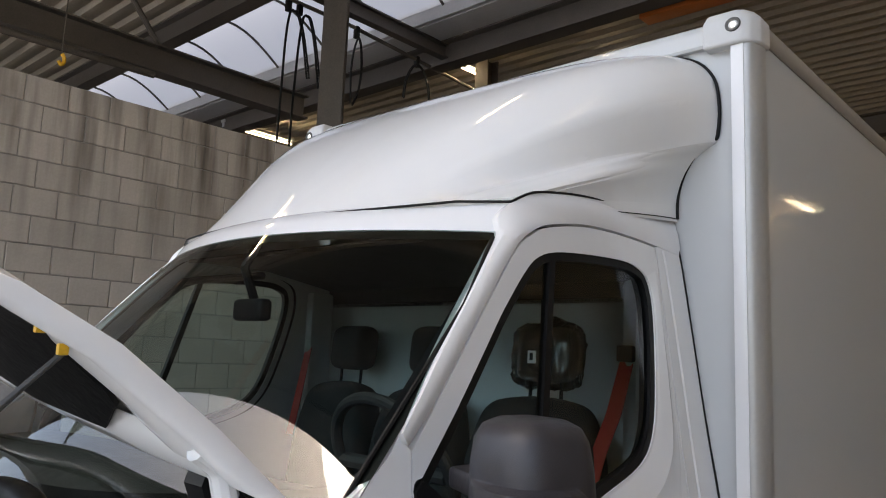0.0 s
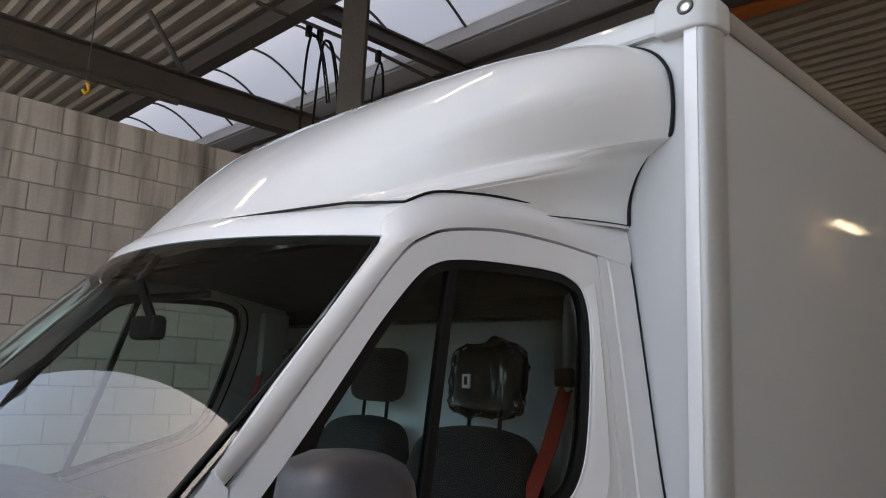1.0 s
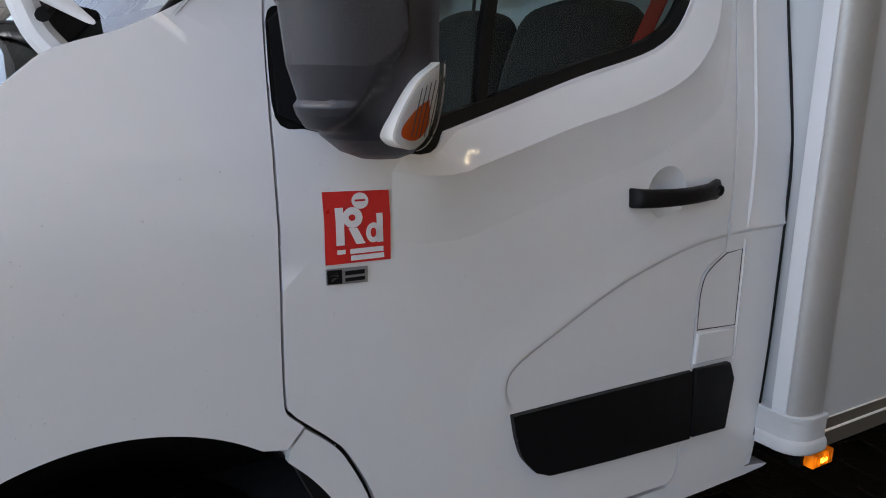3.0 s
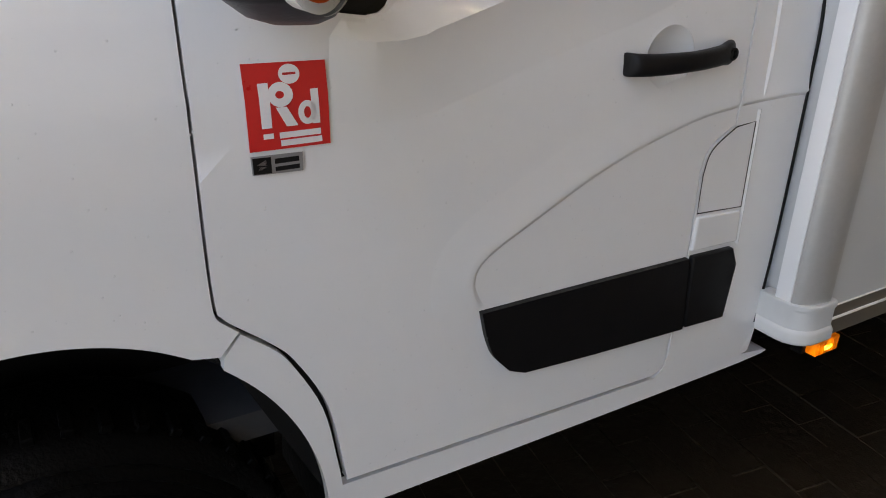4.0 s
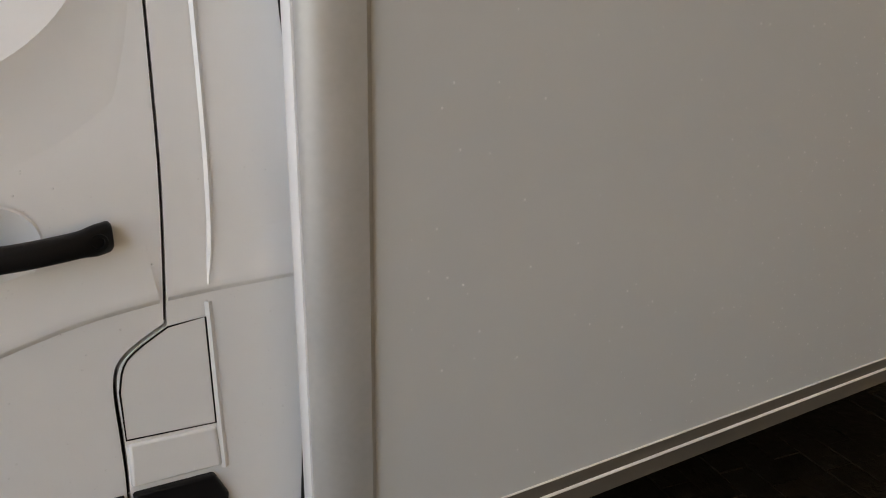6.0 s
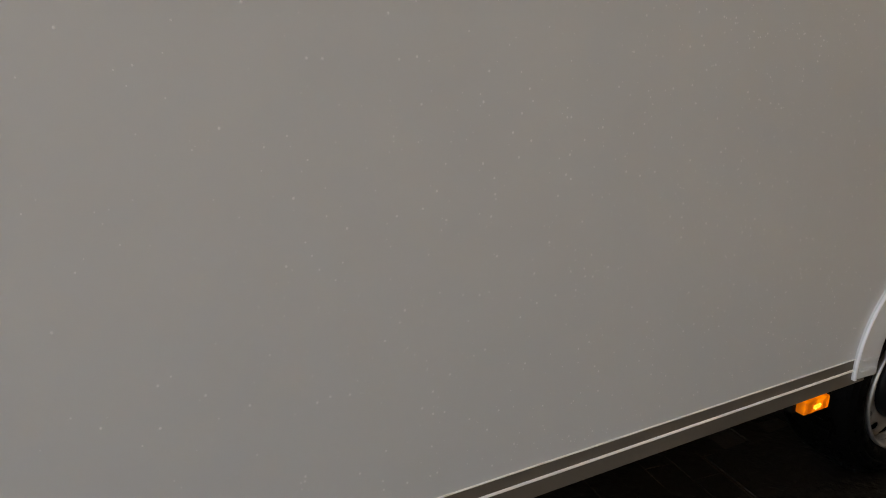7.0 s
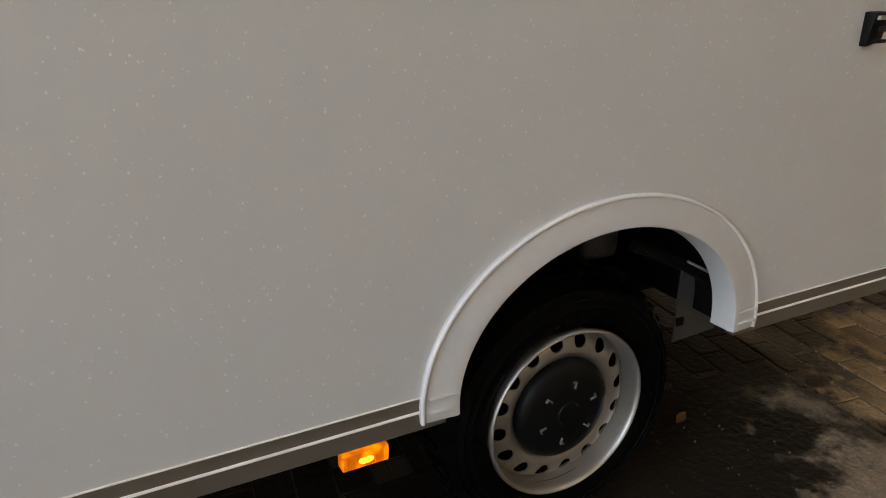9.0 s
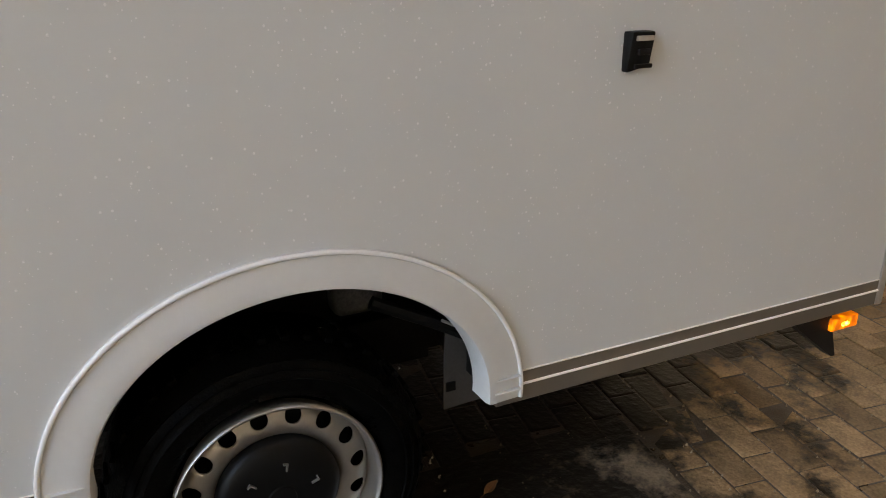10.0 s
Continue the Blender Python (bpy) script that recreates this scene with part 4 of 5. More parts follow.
def corner_post(far):
    """Rounded corner extrusion of the box, with a flat front face and two soft facets."""
    prof = [(-0.072, 0.066), (-0.098, 0.066), (-0.100, 0.062), *((-0.030 - 0.070 * math.cos(k * math.pi / 18), 0.024 - 0.0345 * math.sin(k * math.pi / 18)) for k in range(10)),
            (-0.013, -0.0105), (-0.005, -0.006), (-0.005, 0.03), (-0.045, 0.05)]
    if far:
        prof = [(a, 2.2 - b) for a, b in prof]
    return part("corner_post", extrude_z(prof, 0.53, 2.655), POST, van, "light grey aluminium corner post", smooth=28)


corner_post(False)
corner_post(True)
part("post_trim", box_bm((-0.1035, 0.026, 0.55), (-0.098, 0.064, 2.64), 0.001), WHITE, van)
# top rails
top_prof = [(0.05, 2.652), (-0.006, 2.652), (-0.010, 2.66), (-0.010, 2.70), (-0.002, 2.722), (0.02, 2.735), (0.06, 2.738), (0.06, 2.70)]
part("top_rail", extrude_x(top_prof, 0.0, BX1), DULLRAIL, van, "aluminium roof rail")
part("top_rail", extrude_x([(2.2 - a, b) for a, b in top_prof], 0.0, BX1), DULLRAIL, van)
bm = bmesh.new()
fp = [(-0.045, 2.648), (-0.094, 2.648), (-0.100, 2.656), (-0.100, 2.695), (-0.092, 2.716), (-0.07, 2.733), (-0.03, 2.737), (-0.03, 2.70)]
r = [[bm.verts.new((a, y, b)) for a, b in fp] for y in (0.05, 2.15)]
for i in range(len(fp)):
    j = (i + 1) % len(fp)
    bm.faces.new((r[0][i], r[0][j], r[1][j], r[1][i]))
bm.faces.new(r[0][::-1])
bm.faces.new(r[1])
part("top_rail", bm, PANEL, van)


def corner_cap(far):
    """Moulded cap on the upper corner, with its marker lamp."""
    ring = [(-0.118, 0.148), (-0.118, 0.03), (-0.104, 0.004), (-0.066, -0.018), (0.012, -0.018), (0.012, 0.10), (-0.03, 0.148)]
    small = [(-0.102, 0.138), (-0.102, 0.05), (-0.09, 0.03), (-0.055, 0.012), (0.004, 0.012), (0.004, 0.09), (-0.03, 0.138)]
    bm = bmesh.new()
    rr = []
    for rg, z in ((ring, 2.632), (ring, 2.690), (ring, 2.715), (small, 2.748)):
        rr.append([bm.verts.new((a, b, z)) for a, b in rg])
    for a, b in zip(rr, rr[1:]):
        for i in range(len(ring)):
            j = (i + 1) % len(ring)
            bm.faces.new((a[i], a[j], b[j], b[i]))
    bm.faces.new(rr[0][::-1])
    bm.faces.new(rr[-1])
    if far:
        for v in bm.verts:
            v.co.y = 2.2 - v.co.y
    cap = rounded(part("corner_cap", bm, FLARE, van, "white plastic corner cap with a marker lamp"), 0.010, 3, 25)
    y = 2.2 - 0.050 if far else 0.050
    bm = bmesh.new()
    bmesh.ops.create_uvsphere(bm, u_segments=16, v_segments=10, radius=0.009, matrix=Matrix.Translation((-0.117, y, 2.692)) @ Matrix.Diagonal((0.5, 1, 1, 1)))
    part("marker_lamp", bm, LED, cap, "lit white marker lamp")
    bm = bmesh.new()
    tube(bm, [(-0.119, y + 0.020 * math.cos(a), 2.692 + 0.018 * math.sin(a)) for a in np.linspace(0, math.tau, 20)], 0.005, 6)
    part("lamp_bezel", bm, GREYSTEEL, cap)


corner_cap(False)
corner_cap(True)
# foot cap of the corner post
ring = [(-0.106, 0.10), (-0.106, 0.034), (-0.103, 0.020), (-0.093, 0.003), (-0.078, -0.010), (-0.058, -0.0175), (-0.003, -0.0185), (0.0045, -0.012), (0.0045, 0.10)]
bm = bmesh.new()
rr = [[bm.verts.new((a * k + (1 - k) * -0.05, b - 0.06 * (k - 1), z)) for a, b in ring] for z, k in ((0.464, 0.90), (0.467, 1.04), (0.472, 1.08), (0.492, 1.08), (0.497, 1.05), (0.502, 0.99), (0.545, 0.99), (0.551, 1.03), (0.560, 1.03), (0.563, 1.0))]
for a, b in zip(rr, rr[1:]):
    for i in range(len(ring)):
        j = (i + 1) % len(ring)
        bm.faces.new((a[i], a[j], b[j], b[i]))
bm.faces.new(rr[0][::-1])
bm.faces.new(rr[-1])
part("foot_cap", bm, FLARE, van, "white plastic corner foot cap", smooth=24)

# bottom rail with its two lips
rail_prof = [(0.03, 0.5345), (0.001, 0.5345), (-0.001, 0.532), (-0.001, 0.460), (0.002, 0.457), (0.03, 0.457)]
for xa, xb in ((0.0055, CX - 0.43), (CX + 0.43, BX1)):
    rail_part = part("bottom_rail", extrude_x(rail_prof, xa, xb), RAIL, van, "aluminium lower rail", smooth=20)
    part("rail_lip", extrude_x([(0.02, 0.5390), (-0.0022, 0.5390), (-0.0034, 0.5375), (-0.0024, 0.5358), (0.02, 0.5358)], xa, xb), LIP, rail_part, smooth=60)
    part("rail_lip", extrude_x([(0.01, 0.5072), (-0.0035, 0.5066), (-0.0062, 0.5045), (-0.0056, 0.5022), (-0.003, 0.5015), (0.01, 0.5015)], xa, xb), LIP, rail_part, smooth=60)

# wheel arch flare
ANG = np.linspace(-0.07, math.pi + 0.07, 61)


def arch_line(rx, rz, y, foot):
    return [(CX + rx * math.cos(a), y, max(foot, CZ + rz * math.sin(a))) for a in ANG]


rows = [arch_line(0.493, 0.403, 0.001, 0.467), arch_line(0.493, 0.403, -0.005, 0.467), arch_line(0.488, 0.3985, -0.0075, 0.467), arch_line(0.479, 0.391, -0.0085, 0.466),
        arch_line(0.472, 0.385, -0.0095, 0.465), arch_line(0.440, 0.360, -0.0130, 0.463), arch_line(0.412, 0.335, -0.0180, 0.461), arch_line(0.405, 0.328, -0.0165, 0.461), arch_line(0.400, 0.324, -0.006, 0.461), arch_line(0.398, 0.322, 0.055, 0.461)]
flare = part("arch_flare", sheet(rows), FLARE, van, "white plastic wheel arch flare", smooth=50)
# the lip's gleam from above is put in as a whiter paint
part("flare_lip", tube(bmesh.new(), [(x, y, z) for x, y, z in arch_line(0.4885, 0.399, -0.0085, 0.468)], 0.0052, 10), WHITE, flare, "raised outer lip, whiter to carry the light it catches", smooth=60)
for x0, x1 in ((CX - 0.488, CX - 0.405), (CX + 0.405, CX + 0.488)):
    part("flare_line", box_bm((x0 + 0.012, -0.0205, 0.5345), (x1 - 0.006, -0.010, 0.5375), 0.001), FLARE, flare)
    part("flare_line", box_bm((x0 + 0.012, -0.0215, 0.5005), (x1 - 0.006, -0.010, 0.5055), 0.001), FLARE, flare)
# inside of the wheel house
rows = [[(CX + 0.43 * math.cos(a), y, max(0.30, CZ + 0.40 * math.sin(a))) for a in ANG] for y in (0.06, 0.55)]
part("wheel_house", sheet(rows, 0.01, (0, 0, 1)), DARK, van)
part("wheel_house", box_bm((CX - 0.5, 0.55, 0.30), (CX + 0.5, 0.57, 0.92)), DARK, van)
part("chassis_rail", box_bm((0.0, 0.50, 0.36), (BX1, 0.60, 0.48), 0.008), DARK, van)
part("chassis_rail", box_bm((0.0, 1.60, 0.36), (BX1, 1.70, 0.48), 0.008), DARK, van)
part("splash_plate", prism([(3.15, 0.382), (3.31, 0.39), (3.31, 0.575), (3.155, 0.600)], 0.15, 0.156), GREYSTEEL, van, "grey sheet-metal bracket behind the wheel")
part("tank", box_bm((0.5, 0.55, 0.22), (1.6, 1.2, 0.46), 0.05, 3), DARK, van)
bm = bmesh.new()
tube(bm, [(2.98, 0.16, 0.70), (3.12, 0.13, 0.635), (3.30, 0.11, 0.53)], 0.016, 8)
part("arch_bar", bm, DARK, van)
# the bar's light edge, added as a thin bright tube
bm = bmesh.new()
tube(bm, [(3.13, 0.112, 0.645), (3.30, 0.092, 0.548)], 0.004, 6)
part("arch_bar", bm, ALU, van)
# lit patch of the inner mudguard, added as a paler bump
part("mudguard_bump", box_bm((2.935, 0.30, 0.60), (3.065, 0.38, 0.74), 0.035, 4), ENGINE, van, "brown-grey lit patch of the inner mudguard, added as a bump")
# the plate's holes are put on as near-black blocks, dark as their shade
part("plate_hole_shade", box_bm((3.155, 0.146, 0.432), (3.180, 0.152, 0.456)), DARK, van)
part("plate_hole_shade", box_bm((3.225, 0.146, 0.475), (3.235, 0.152, 0.485)), DARK, van)
# added block under the box that stops light from the far side
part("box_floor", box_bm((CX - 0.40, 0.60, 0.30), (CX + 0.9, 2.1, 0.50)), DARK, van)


def wheel(x, label):
    w = part("wheel", lathe(bmesh.new(), [(0.222, 0.045), (0.236, 0.018), (0.262, 0.004), (0.280, 0.005), (0.283, 0.0015), (0.287, 0.0065), (0.298, 0.010), (0.301, 0.0065), (0.305, 0.013), (0.316, 0.020), (0.319, 0.017), (0.323, 0.026), (0.338, 0.046), (0.344, 0.070), (0.346, 0.14), (0.344, 0.205), (0.332, 0.235), (0.29, 0.25), (0.22, 0.23)], (x, 0.040, 0.344), 1.0, 96), TYRE, van, label)
    for k in range(46):
        a = k * math.tau / 46
        bm = box_bm((-0.0085, 0.058, 0.340), (0.0085, 0.115, 0.3525), 0.002, 1)
        bmesh.ops.transform(bm, matrix=Matrix.Translation((x, 0.040, 0.344)) @ Matrix.Rotation(a, 4, "Y"), verts=bm.verts)
        part("tread_block", bm, TYRE, w)
    rim = lathe(bmesh.new(), [(0.222, 0.046), (0.2285, 0.028), (0.2275, 0.0195), (0.2235, 0.0165), (0.2195, 0.0185), (0.2165, 0.026), (0.2155, 0.034), (0.2145, 0.044), (0.2130, 0.062), (0.2110, 0.076), (0.2080, 0.082)], (x, 0.030, 0.335), 1.0, 96)
    part("rim", rim, STEEL, w, "silver-painted steel wheel rim", smooth=50)
    # disc ring with round holes
    bm = bmesh.new()
    holes, r0, inner, outer, hole = 16, 0.1825, 0.134, 0.210, 0.0185
    wide = r0 * math.pi / holes
    corners = [math.atan2(e * wide, d) for d in (inner - r0, outer - r0) for e in (-1, 1)]
    turns = sorted([k * math.tau / 20 - math.pi + 0.157 for k in range(20)] + corners)
    for h in range(holes):
        rings = []
        for step in (0.0, 0.15, 0.4, 0.7, 1.0):
            ring = []
            for t in turns:
                c, d = math.cos(t), math.sin(t)
                reach = min((outer - r0) / c if c > 1e-6 else ((inner - r0) / c if c < -1e-6 else 9), wide / abs(d) if abs(d) > 1e-6 else 9)
                k = hole + (reach - hole) * step
                r1, a1 = r0 + k * c, (h + 0.35) * math.tau / holes + k * d / r0
                y = lerp(r1, [0.132, 0.138, 0.146, 0.156, 0.170, 0.184, 0.198, 0.210], [0.050, 0.042, 0.0365, 0.0335, 0.033, 0.0365, 0.046, 0.060]) + 0.018 + 0.001 * max(0.0, 1 - step / 0.15)
                ring.append(bm.verts.new((r1 * math.cos(a1), y, r1 * math.sin(a1))))
            rings.append(ring)
        for g0, g1 in zip(rings, rings[1:]):
            for k in range(len(turns)):
                j = (k + 1) % len(turns)
                bm.faces.new((g0[k], g0[j], g1[j], g1[k]))
    bmesh.ops.remove_doubles(bm, verts=bm.verts, dist=2e-5)
    got = bmesh.ops.extrude_face_region(bm, geom=bm.faces[:])["geom"]
    for v in got:
        if isinstance(v, bmesh.types.BMVert):
            v.co.y += 0.004
    for v in bm.verts:
        v.co += Vector((x, 0.030, 0.335))
    part("wheel_disc", bm, STEEL, w, "silver steel disc with round holes", smooth=30)
    part("hub_cap", lathe(bmesh.new(), [(0.001, 0.002), (0.030, 0.002), (0.032, 0.006), (0.05, 0.006), (0.095, 0.009), (0.118, 0.014), (0.131, 0.024), (0.137, 0.036), (0.135, 0.05)], (x, 0.048, 0.335), 1.0, 64), HUBCAP, w, "black plastic hub cap")
    for k in range(6):
        a = (k + 0.3) * math.tau / 6
        clip = box_bm((-0.009, -0.002, -0.002), (0.009, 0.006, 0.0015), 0.001, 2)
        box(clip, (0.0055, -0.0015, 0.001), (0.0088, 0.006, 0.009))
        bmesh.ops.transform(clip, matrix=Matrix.Translation((x + 0.078 * math.cos(a), 0.052, 0.335 + 0.078 * math.sin(a))) @ Matrix.Rotation(-a, 4, "Y"), verts=clip.verts)
        part("cap_clip", clip, CLIP, w, "grey clip of the hub cap, its glint put in as paler grey")
    part("brake_drum", lathe(bmesh.new(), [(0.001, 0.0), (0.17, 0.0), (0.19, 0.02), (0.19, 0.12)], (x, 0.13, 0.335), 1.0, 32), DARK, w)
    return w


wheel(2.725, "wet black tyre on a silver steel wheel")
wheel(-1.555, "wet black front tyre on a silver steel wheel")


def side_lamp(x0, x1, z0, z1, y):
    lamp = part("side_lamp", box_bm((x0, y, z0), (x1, y + 0.03, z1), 0.006, 3), AMBER, van, "lit amber side marker lamp")
    bulb = bmesh.new()
    bmesh.ops.create_uvsphere(bulb, u_segments=20, v_segments=12, radius=1.0, matrix=Matrix.Translation(((x0 + x1) / 2, y + 0.001, (z0 + z1) / 2 - 0.002)) @ Matrix.Diagonal((0.018, 0.0035, 0.0085, 1)))
    part("bulb", bulb, AMBERHOT, lamp, "bright bulb behind the amber lens", smooth=60)
    for k in range(5):
        xk = x0 + (x1 - x0) * (0.10 + 0.2 * k)
        part("lens_rib", box_bm((xk - 0.0012, y - 0.0016, z0 + 0.006), (xk + 0.0012, y + 0.004, z1 - 0.006), 0.0008, 2), AMBER, lamp)
    part("lamp_base", box_bm((x0 - 0.012, y + 0.028, z0 - 0.004), (x1 + 0.012, y + 0.06, z1 + 0.03), 0.004), DARK, lamp)
    return lamp


side_lamp(0.052, 0.138, 0.374, 0.415, 0.030)
side_lamp(2.118, 2.222, 0.404, 0.443, 0.006)
side_lamp(4.318, 4.425, 0.392, 0.432, 0.012)
part("lamp_bracket", prism([(4.17, 0.457), (4.32, 0.457), (4.34, 0.39), (4.37, 0.30), (4.355, 0.30), (4.29, 0.35), (4.20, 0.42)], 0.025, 0.06), BLACK, van, "dark steel lamp bracket")
catch_bm = box_bm((3.495, -0.030, 1.186), (3.553, 0.002, 1.268), 0.005, 2)
for v in catch_bm.verts:
    if v.co.z < 1.20:
        v.co.y = min(0.002, v.co.y + 0.012)
        v.co.z += 0.010 * (v.co.x > 3.52)
latch = part("door_catch", catch_bm, HUBCAP, van, "black rear door catch on the box side")
part("catch_bar", box_bm((3.505, -0.036, 1.250), (3.545, -0.026, 1.260), 0.002), ALU, latch)
part("catch_bar", box_bm((3.510, -0.036, 1.222), (3.540, -0.028, 1.234), 0.002), BLACK, latch)
part("catch_bar", box_bm((3.503, -0.034, 1.195), (3.547, -0.028, 1.204), 0.002), BLACK, latch)

# ---- bonnet, engine bay, mirror, cabin ----


def bonnet_point(s, u, off=0.0):
    """s from the rear edge (0) to the raised front edge (1); u across. The rear edge follows the foot of the windscreen and is lifted by its hinges."""
    x0 = -1.69 + 0.175 * u * u
    z0 = 1.41 + 0.15 * (1 - math.sqrt(u * u + 0.01))
    run = lerp(s, [0, 0.25, 0.5, 0.75, 1], [0, 0.135, 0.285, 0.415, 0.565])
    rise = lerp(s, [0, 0.25, 0.5, 0.75, 1], [0, 0.135, 0.262, 0.342, 0.400])
    y = 1.1 + u * (0.865 - 0.165 * s)
    edge = 0.024 * max(0.0, abs(u) - 0.88) / 0.12
    return Vector((x0 - run + 0.64 * off, y, z0 + rise + 0.77 * off - edge + 0.02 * (1 - u * u)))


UB = [(-1 + 2 * k / 32) for k in range(33)]
SB = np.linspace(0, 1, 17)
bonnet = part("bonnet", sheet([[bonnet_point(s, u) for u in UB] for s in SB], 0.010, (-0.6, 0, -0.75)), WHITE, van, "white bonnet propped open")
rounded(bonnet, 0.004, 3)
# folded edges, pressed inner frame and black insulation mat
EDGE_FOLD = ((1.0, 0.0), (1.005, -0.010), (1.003, -0.026), (0.990, -0.040), (0.972, -0.044))
FRAME_FOLD = ((0.972, -0.043), (0.955, -0.030), (0.925, -0.026), (0.900, -0.040), (0.845, -0.044), (0.780, -0.030))
for sgn in (-1, 1):
    rim = sheet([[bonnet_point(t, sgn * u, o * min(1.0, 0.25 + t / 0.16)) for u, o in EDGE_FOLD] for t in SB])
    part("bonnet_edge", rim, WHITE, bonnet, smooth=60)
    rim = sheet([[bonnet_point(t, sgn * u, o * min(1.0, 0.25 + t / 0.16)) for u, o in FRAME_FOLD] for t in SB])
    part("bonnet_frame", rim, WHITE, bonnet, "white pressed inner frame", smooth=50)
part("bonnet_frame", sheet([[bonnet_point(t, u, o) for t, o in ((0.01, -0.014), (0.03, -0.034), (0.10, -0.042), (0.145, -0.034), (0.17, -0.024))] for u in UB[2:-2]]), WHITE, bonnet, smooth=50)
mat_rows = []
for k in range(15):
    s = 0.13 + 0.80 * k / 14
    near = -0.86 + 0.20 * max(0.0, 1 - (s - 0.13) / 0.3) ** 1.6 + 0.025 * math.sin(s * 19)
    mat_rows.append([bonnet_point(max(0.11, s - 0.045 * math.sin((near + (0.84 - near) * m / 18) * 9) * (k == 0)), near + (0.84 - near) * m / 18, -0.045 - 0.008 * math.sin(math.pi * m / 18)) for m in range(19)])
part("bonnet_lining", sheet(mat_rows, 0.010, (0.6, 0, 0.75)), DARK, bonnet, "black bonnet insulation")
part("bonnet_stay", tube(bmesh.new(), [(-1.850, 0.405, 1.630), (-2.28, 0.42, 1.20)], 0.005, 8), GREYSTEEL, bonnet, "thin bonnet stay rod")
for x, y, z in ((-1.852, 0.402, 1.636), (-1.888, 0.400, 1.668)):
    part("stay_clip", box_bm((x - 0.008, y - 0.006, z - 0.009), (x + 0.008, y + 0.006, z + 0.009), 0.003, 2), YELLOW, bonnet, "small yellow stay clip")
hinge = part("bonnet_hinge", tube(bmesh.new(), spline([(-1.655, 0.33, 1.485), (-1.610, 0.335, 1.452), (-1.595, 0.335, 1.41), (-1.580, 0.335, 1.372), (-1.552, 0.335, 1.338), (-1.53, 0.335, 1.31)], 5), [0.022] * 26, 10), WHITE, van, "white painted bonnet hinge arm")
part("hinge_pad", prism([(-1.585, 1.456), (-1.528, 1.418), (-1.490, 1.410), (-1.455, 1.372), (-1.528, 1.335), (-1.575, 1.350), (-1.60, 1.41)], 0.40, 0.46), BLACK, van, "black cowl end piece")
part("hinge_bolt", tube(bmesh.new(), [(-1.575, 0.30, 1.392), (-1.555, 0.40, 1.412)], 0.010, 8), DARK, van)
for k, (r, pts) in enumerate(((0.020, [(-1.62, 0.45, 1.18), (-1.72, 0.42, 1.25), (-1.85, 0.48, 1.22), (-1.95, 0.6, 1.14)]), (0.012, [(-1.60, 0.40, 1.30), (-1.68, 0.44, 1.23), (-1.74, 0.40, 1.16), (-1.9, 0.42, 1.13)]),
                              (0.016, [(-1.66, 0.56, 1.30), (-1.78, 0.60, 1.26), (-1.9, 0.52, 1.18), (-2.1, 0.55, 1.12)]))):
    part("engine_hose", tube(bmesh.new(), spline(pts, 6), r, 10), RUBBER if k != 1 else DARK, van)
part("reservoir", box_bm((-1.80, 0.34, 1.08), (-1.66, 0.44, 1.215), 0.025, 3), CURB, van, "grey plastic fluid reservoir")
part("reservoir_cap", lathe(bmesh.new(), [(0.001, -0.012), (0.022, -0.012), (0.024, 0.01)], (-1.73, 0.39, 1.225), 1.0, 16), BLACK, van)
cowl = [[(-1.43 - 0.14 * s - 0.30 * (1 - u * u), 1.1 + 0.84 * u, 1.345 - 0.04 * s - 0.10 * (1 - u * u)) for u in US] for s in (0.0, 0.5, 1.0)]
part("cowl", sheet(cowl, 0.02, (0, 0, -1)), BLACK, van, "black windscreen cowl")
part("bay_wall", box_bm((-1.80, 0.25, 0.6), (-1.76, 1.95, 1.16), 0.01), ENGINE, van)
part("engine", box_bm((-2.15, 0.55, 0.62), (-1.75, 1.65, 1.12), 0.04, 3), ENGINE, van, "dusty dark engine under the bonnet")
part("radiator_panel", box_bm((-2.36, 0.35, 0.5), (-2.26, 1.85, 1.08), 0.02), BLACK, van)
part("air_filter_box", box_bm((-2.12, 0.50, 0.95), (-1.80, 0.98, 1.31), 0.03, 3), BLACK, van, "black air filter housing")
part("engine_cover", box_bm((-2.12, 1.02, 0.95), (-1.78, 1.72, 1.35), 0.05, 3), ENGINE, van, "dusty engine cover")
for k in range(5):
    part("cover_rib", box_bm((-2.08, 1.10 + 0.12 * k, 1.345), (-1.82, 1.135 + 0.12 * k, 1.362), 0.006, 2), ENGINE, van)
part("intake_hose", tube(bmesh.new(), spline([(-1.84, 0.62, 1.20), (-1.74, 0.70, 1.28), (-1.72, 0.90, 1.33), (-1.80, 1.08, 1.32)], 6), 0.035, 12), RUBBER, van, "ribbed black intake hose")
part("battery", box_bm((-2.10, 0.30, 0.92), (-1.82, 0.50, 1.12), 0.01), BLACK, van)
part("inner_wing", sheet([[(x, side_y(x, z) + 0.018 + d, z - e) for x, z in ((-2.2, 1.10), (-1.9, 1.20), (-1.72, 1.245), (-1.64, 1.296), (-1.59, 1.337), (-1.548, 1.352))] for d, e in ((0, 0.004), (0.05, 0.01), (0.09, 0.05), (0.10, 0.16))]), WHITE, van)
part("bumper", box_bm((-2.46, 0.30, 0.30), (-2.30, 1.90, 0.72), 0.06, 3), BLACK, van)
part("front_grille", box_bm((-2.40, 0.42, 0.72), (-2.28, 1.78, 1.04), 0.03, 3), BLACK, van)

# mirror on two arms
mirror = part("wing_mirror", bmesh.new(), MIRRORCASE, van, "black textured wing mirror case, wet")
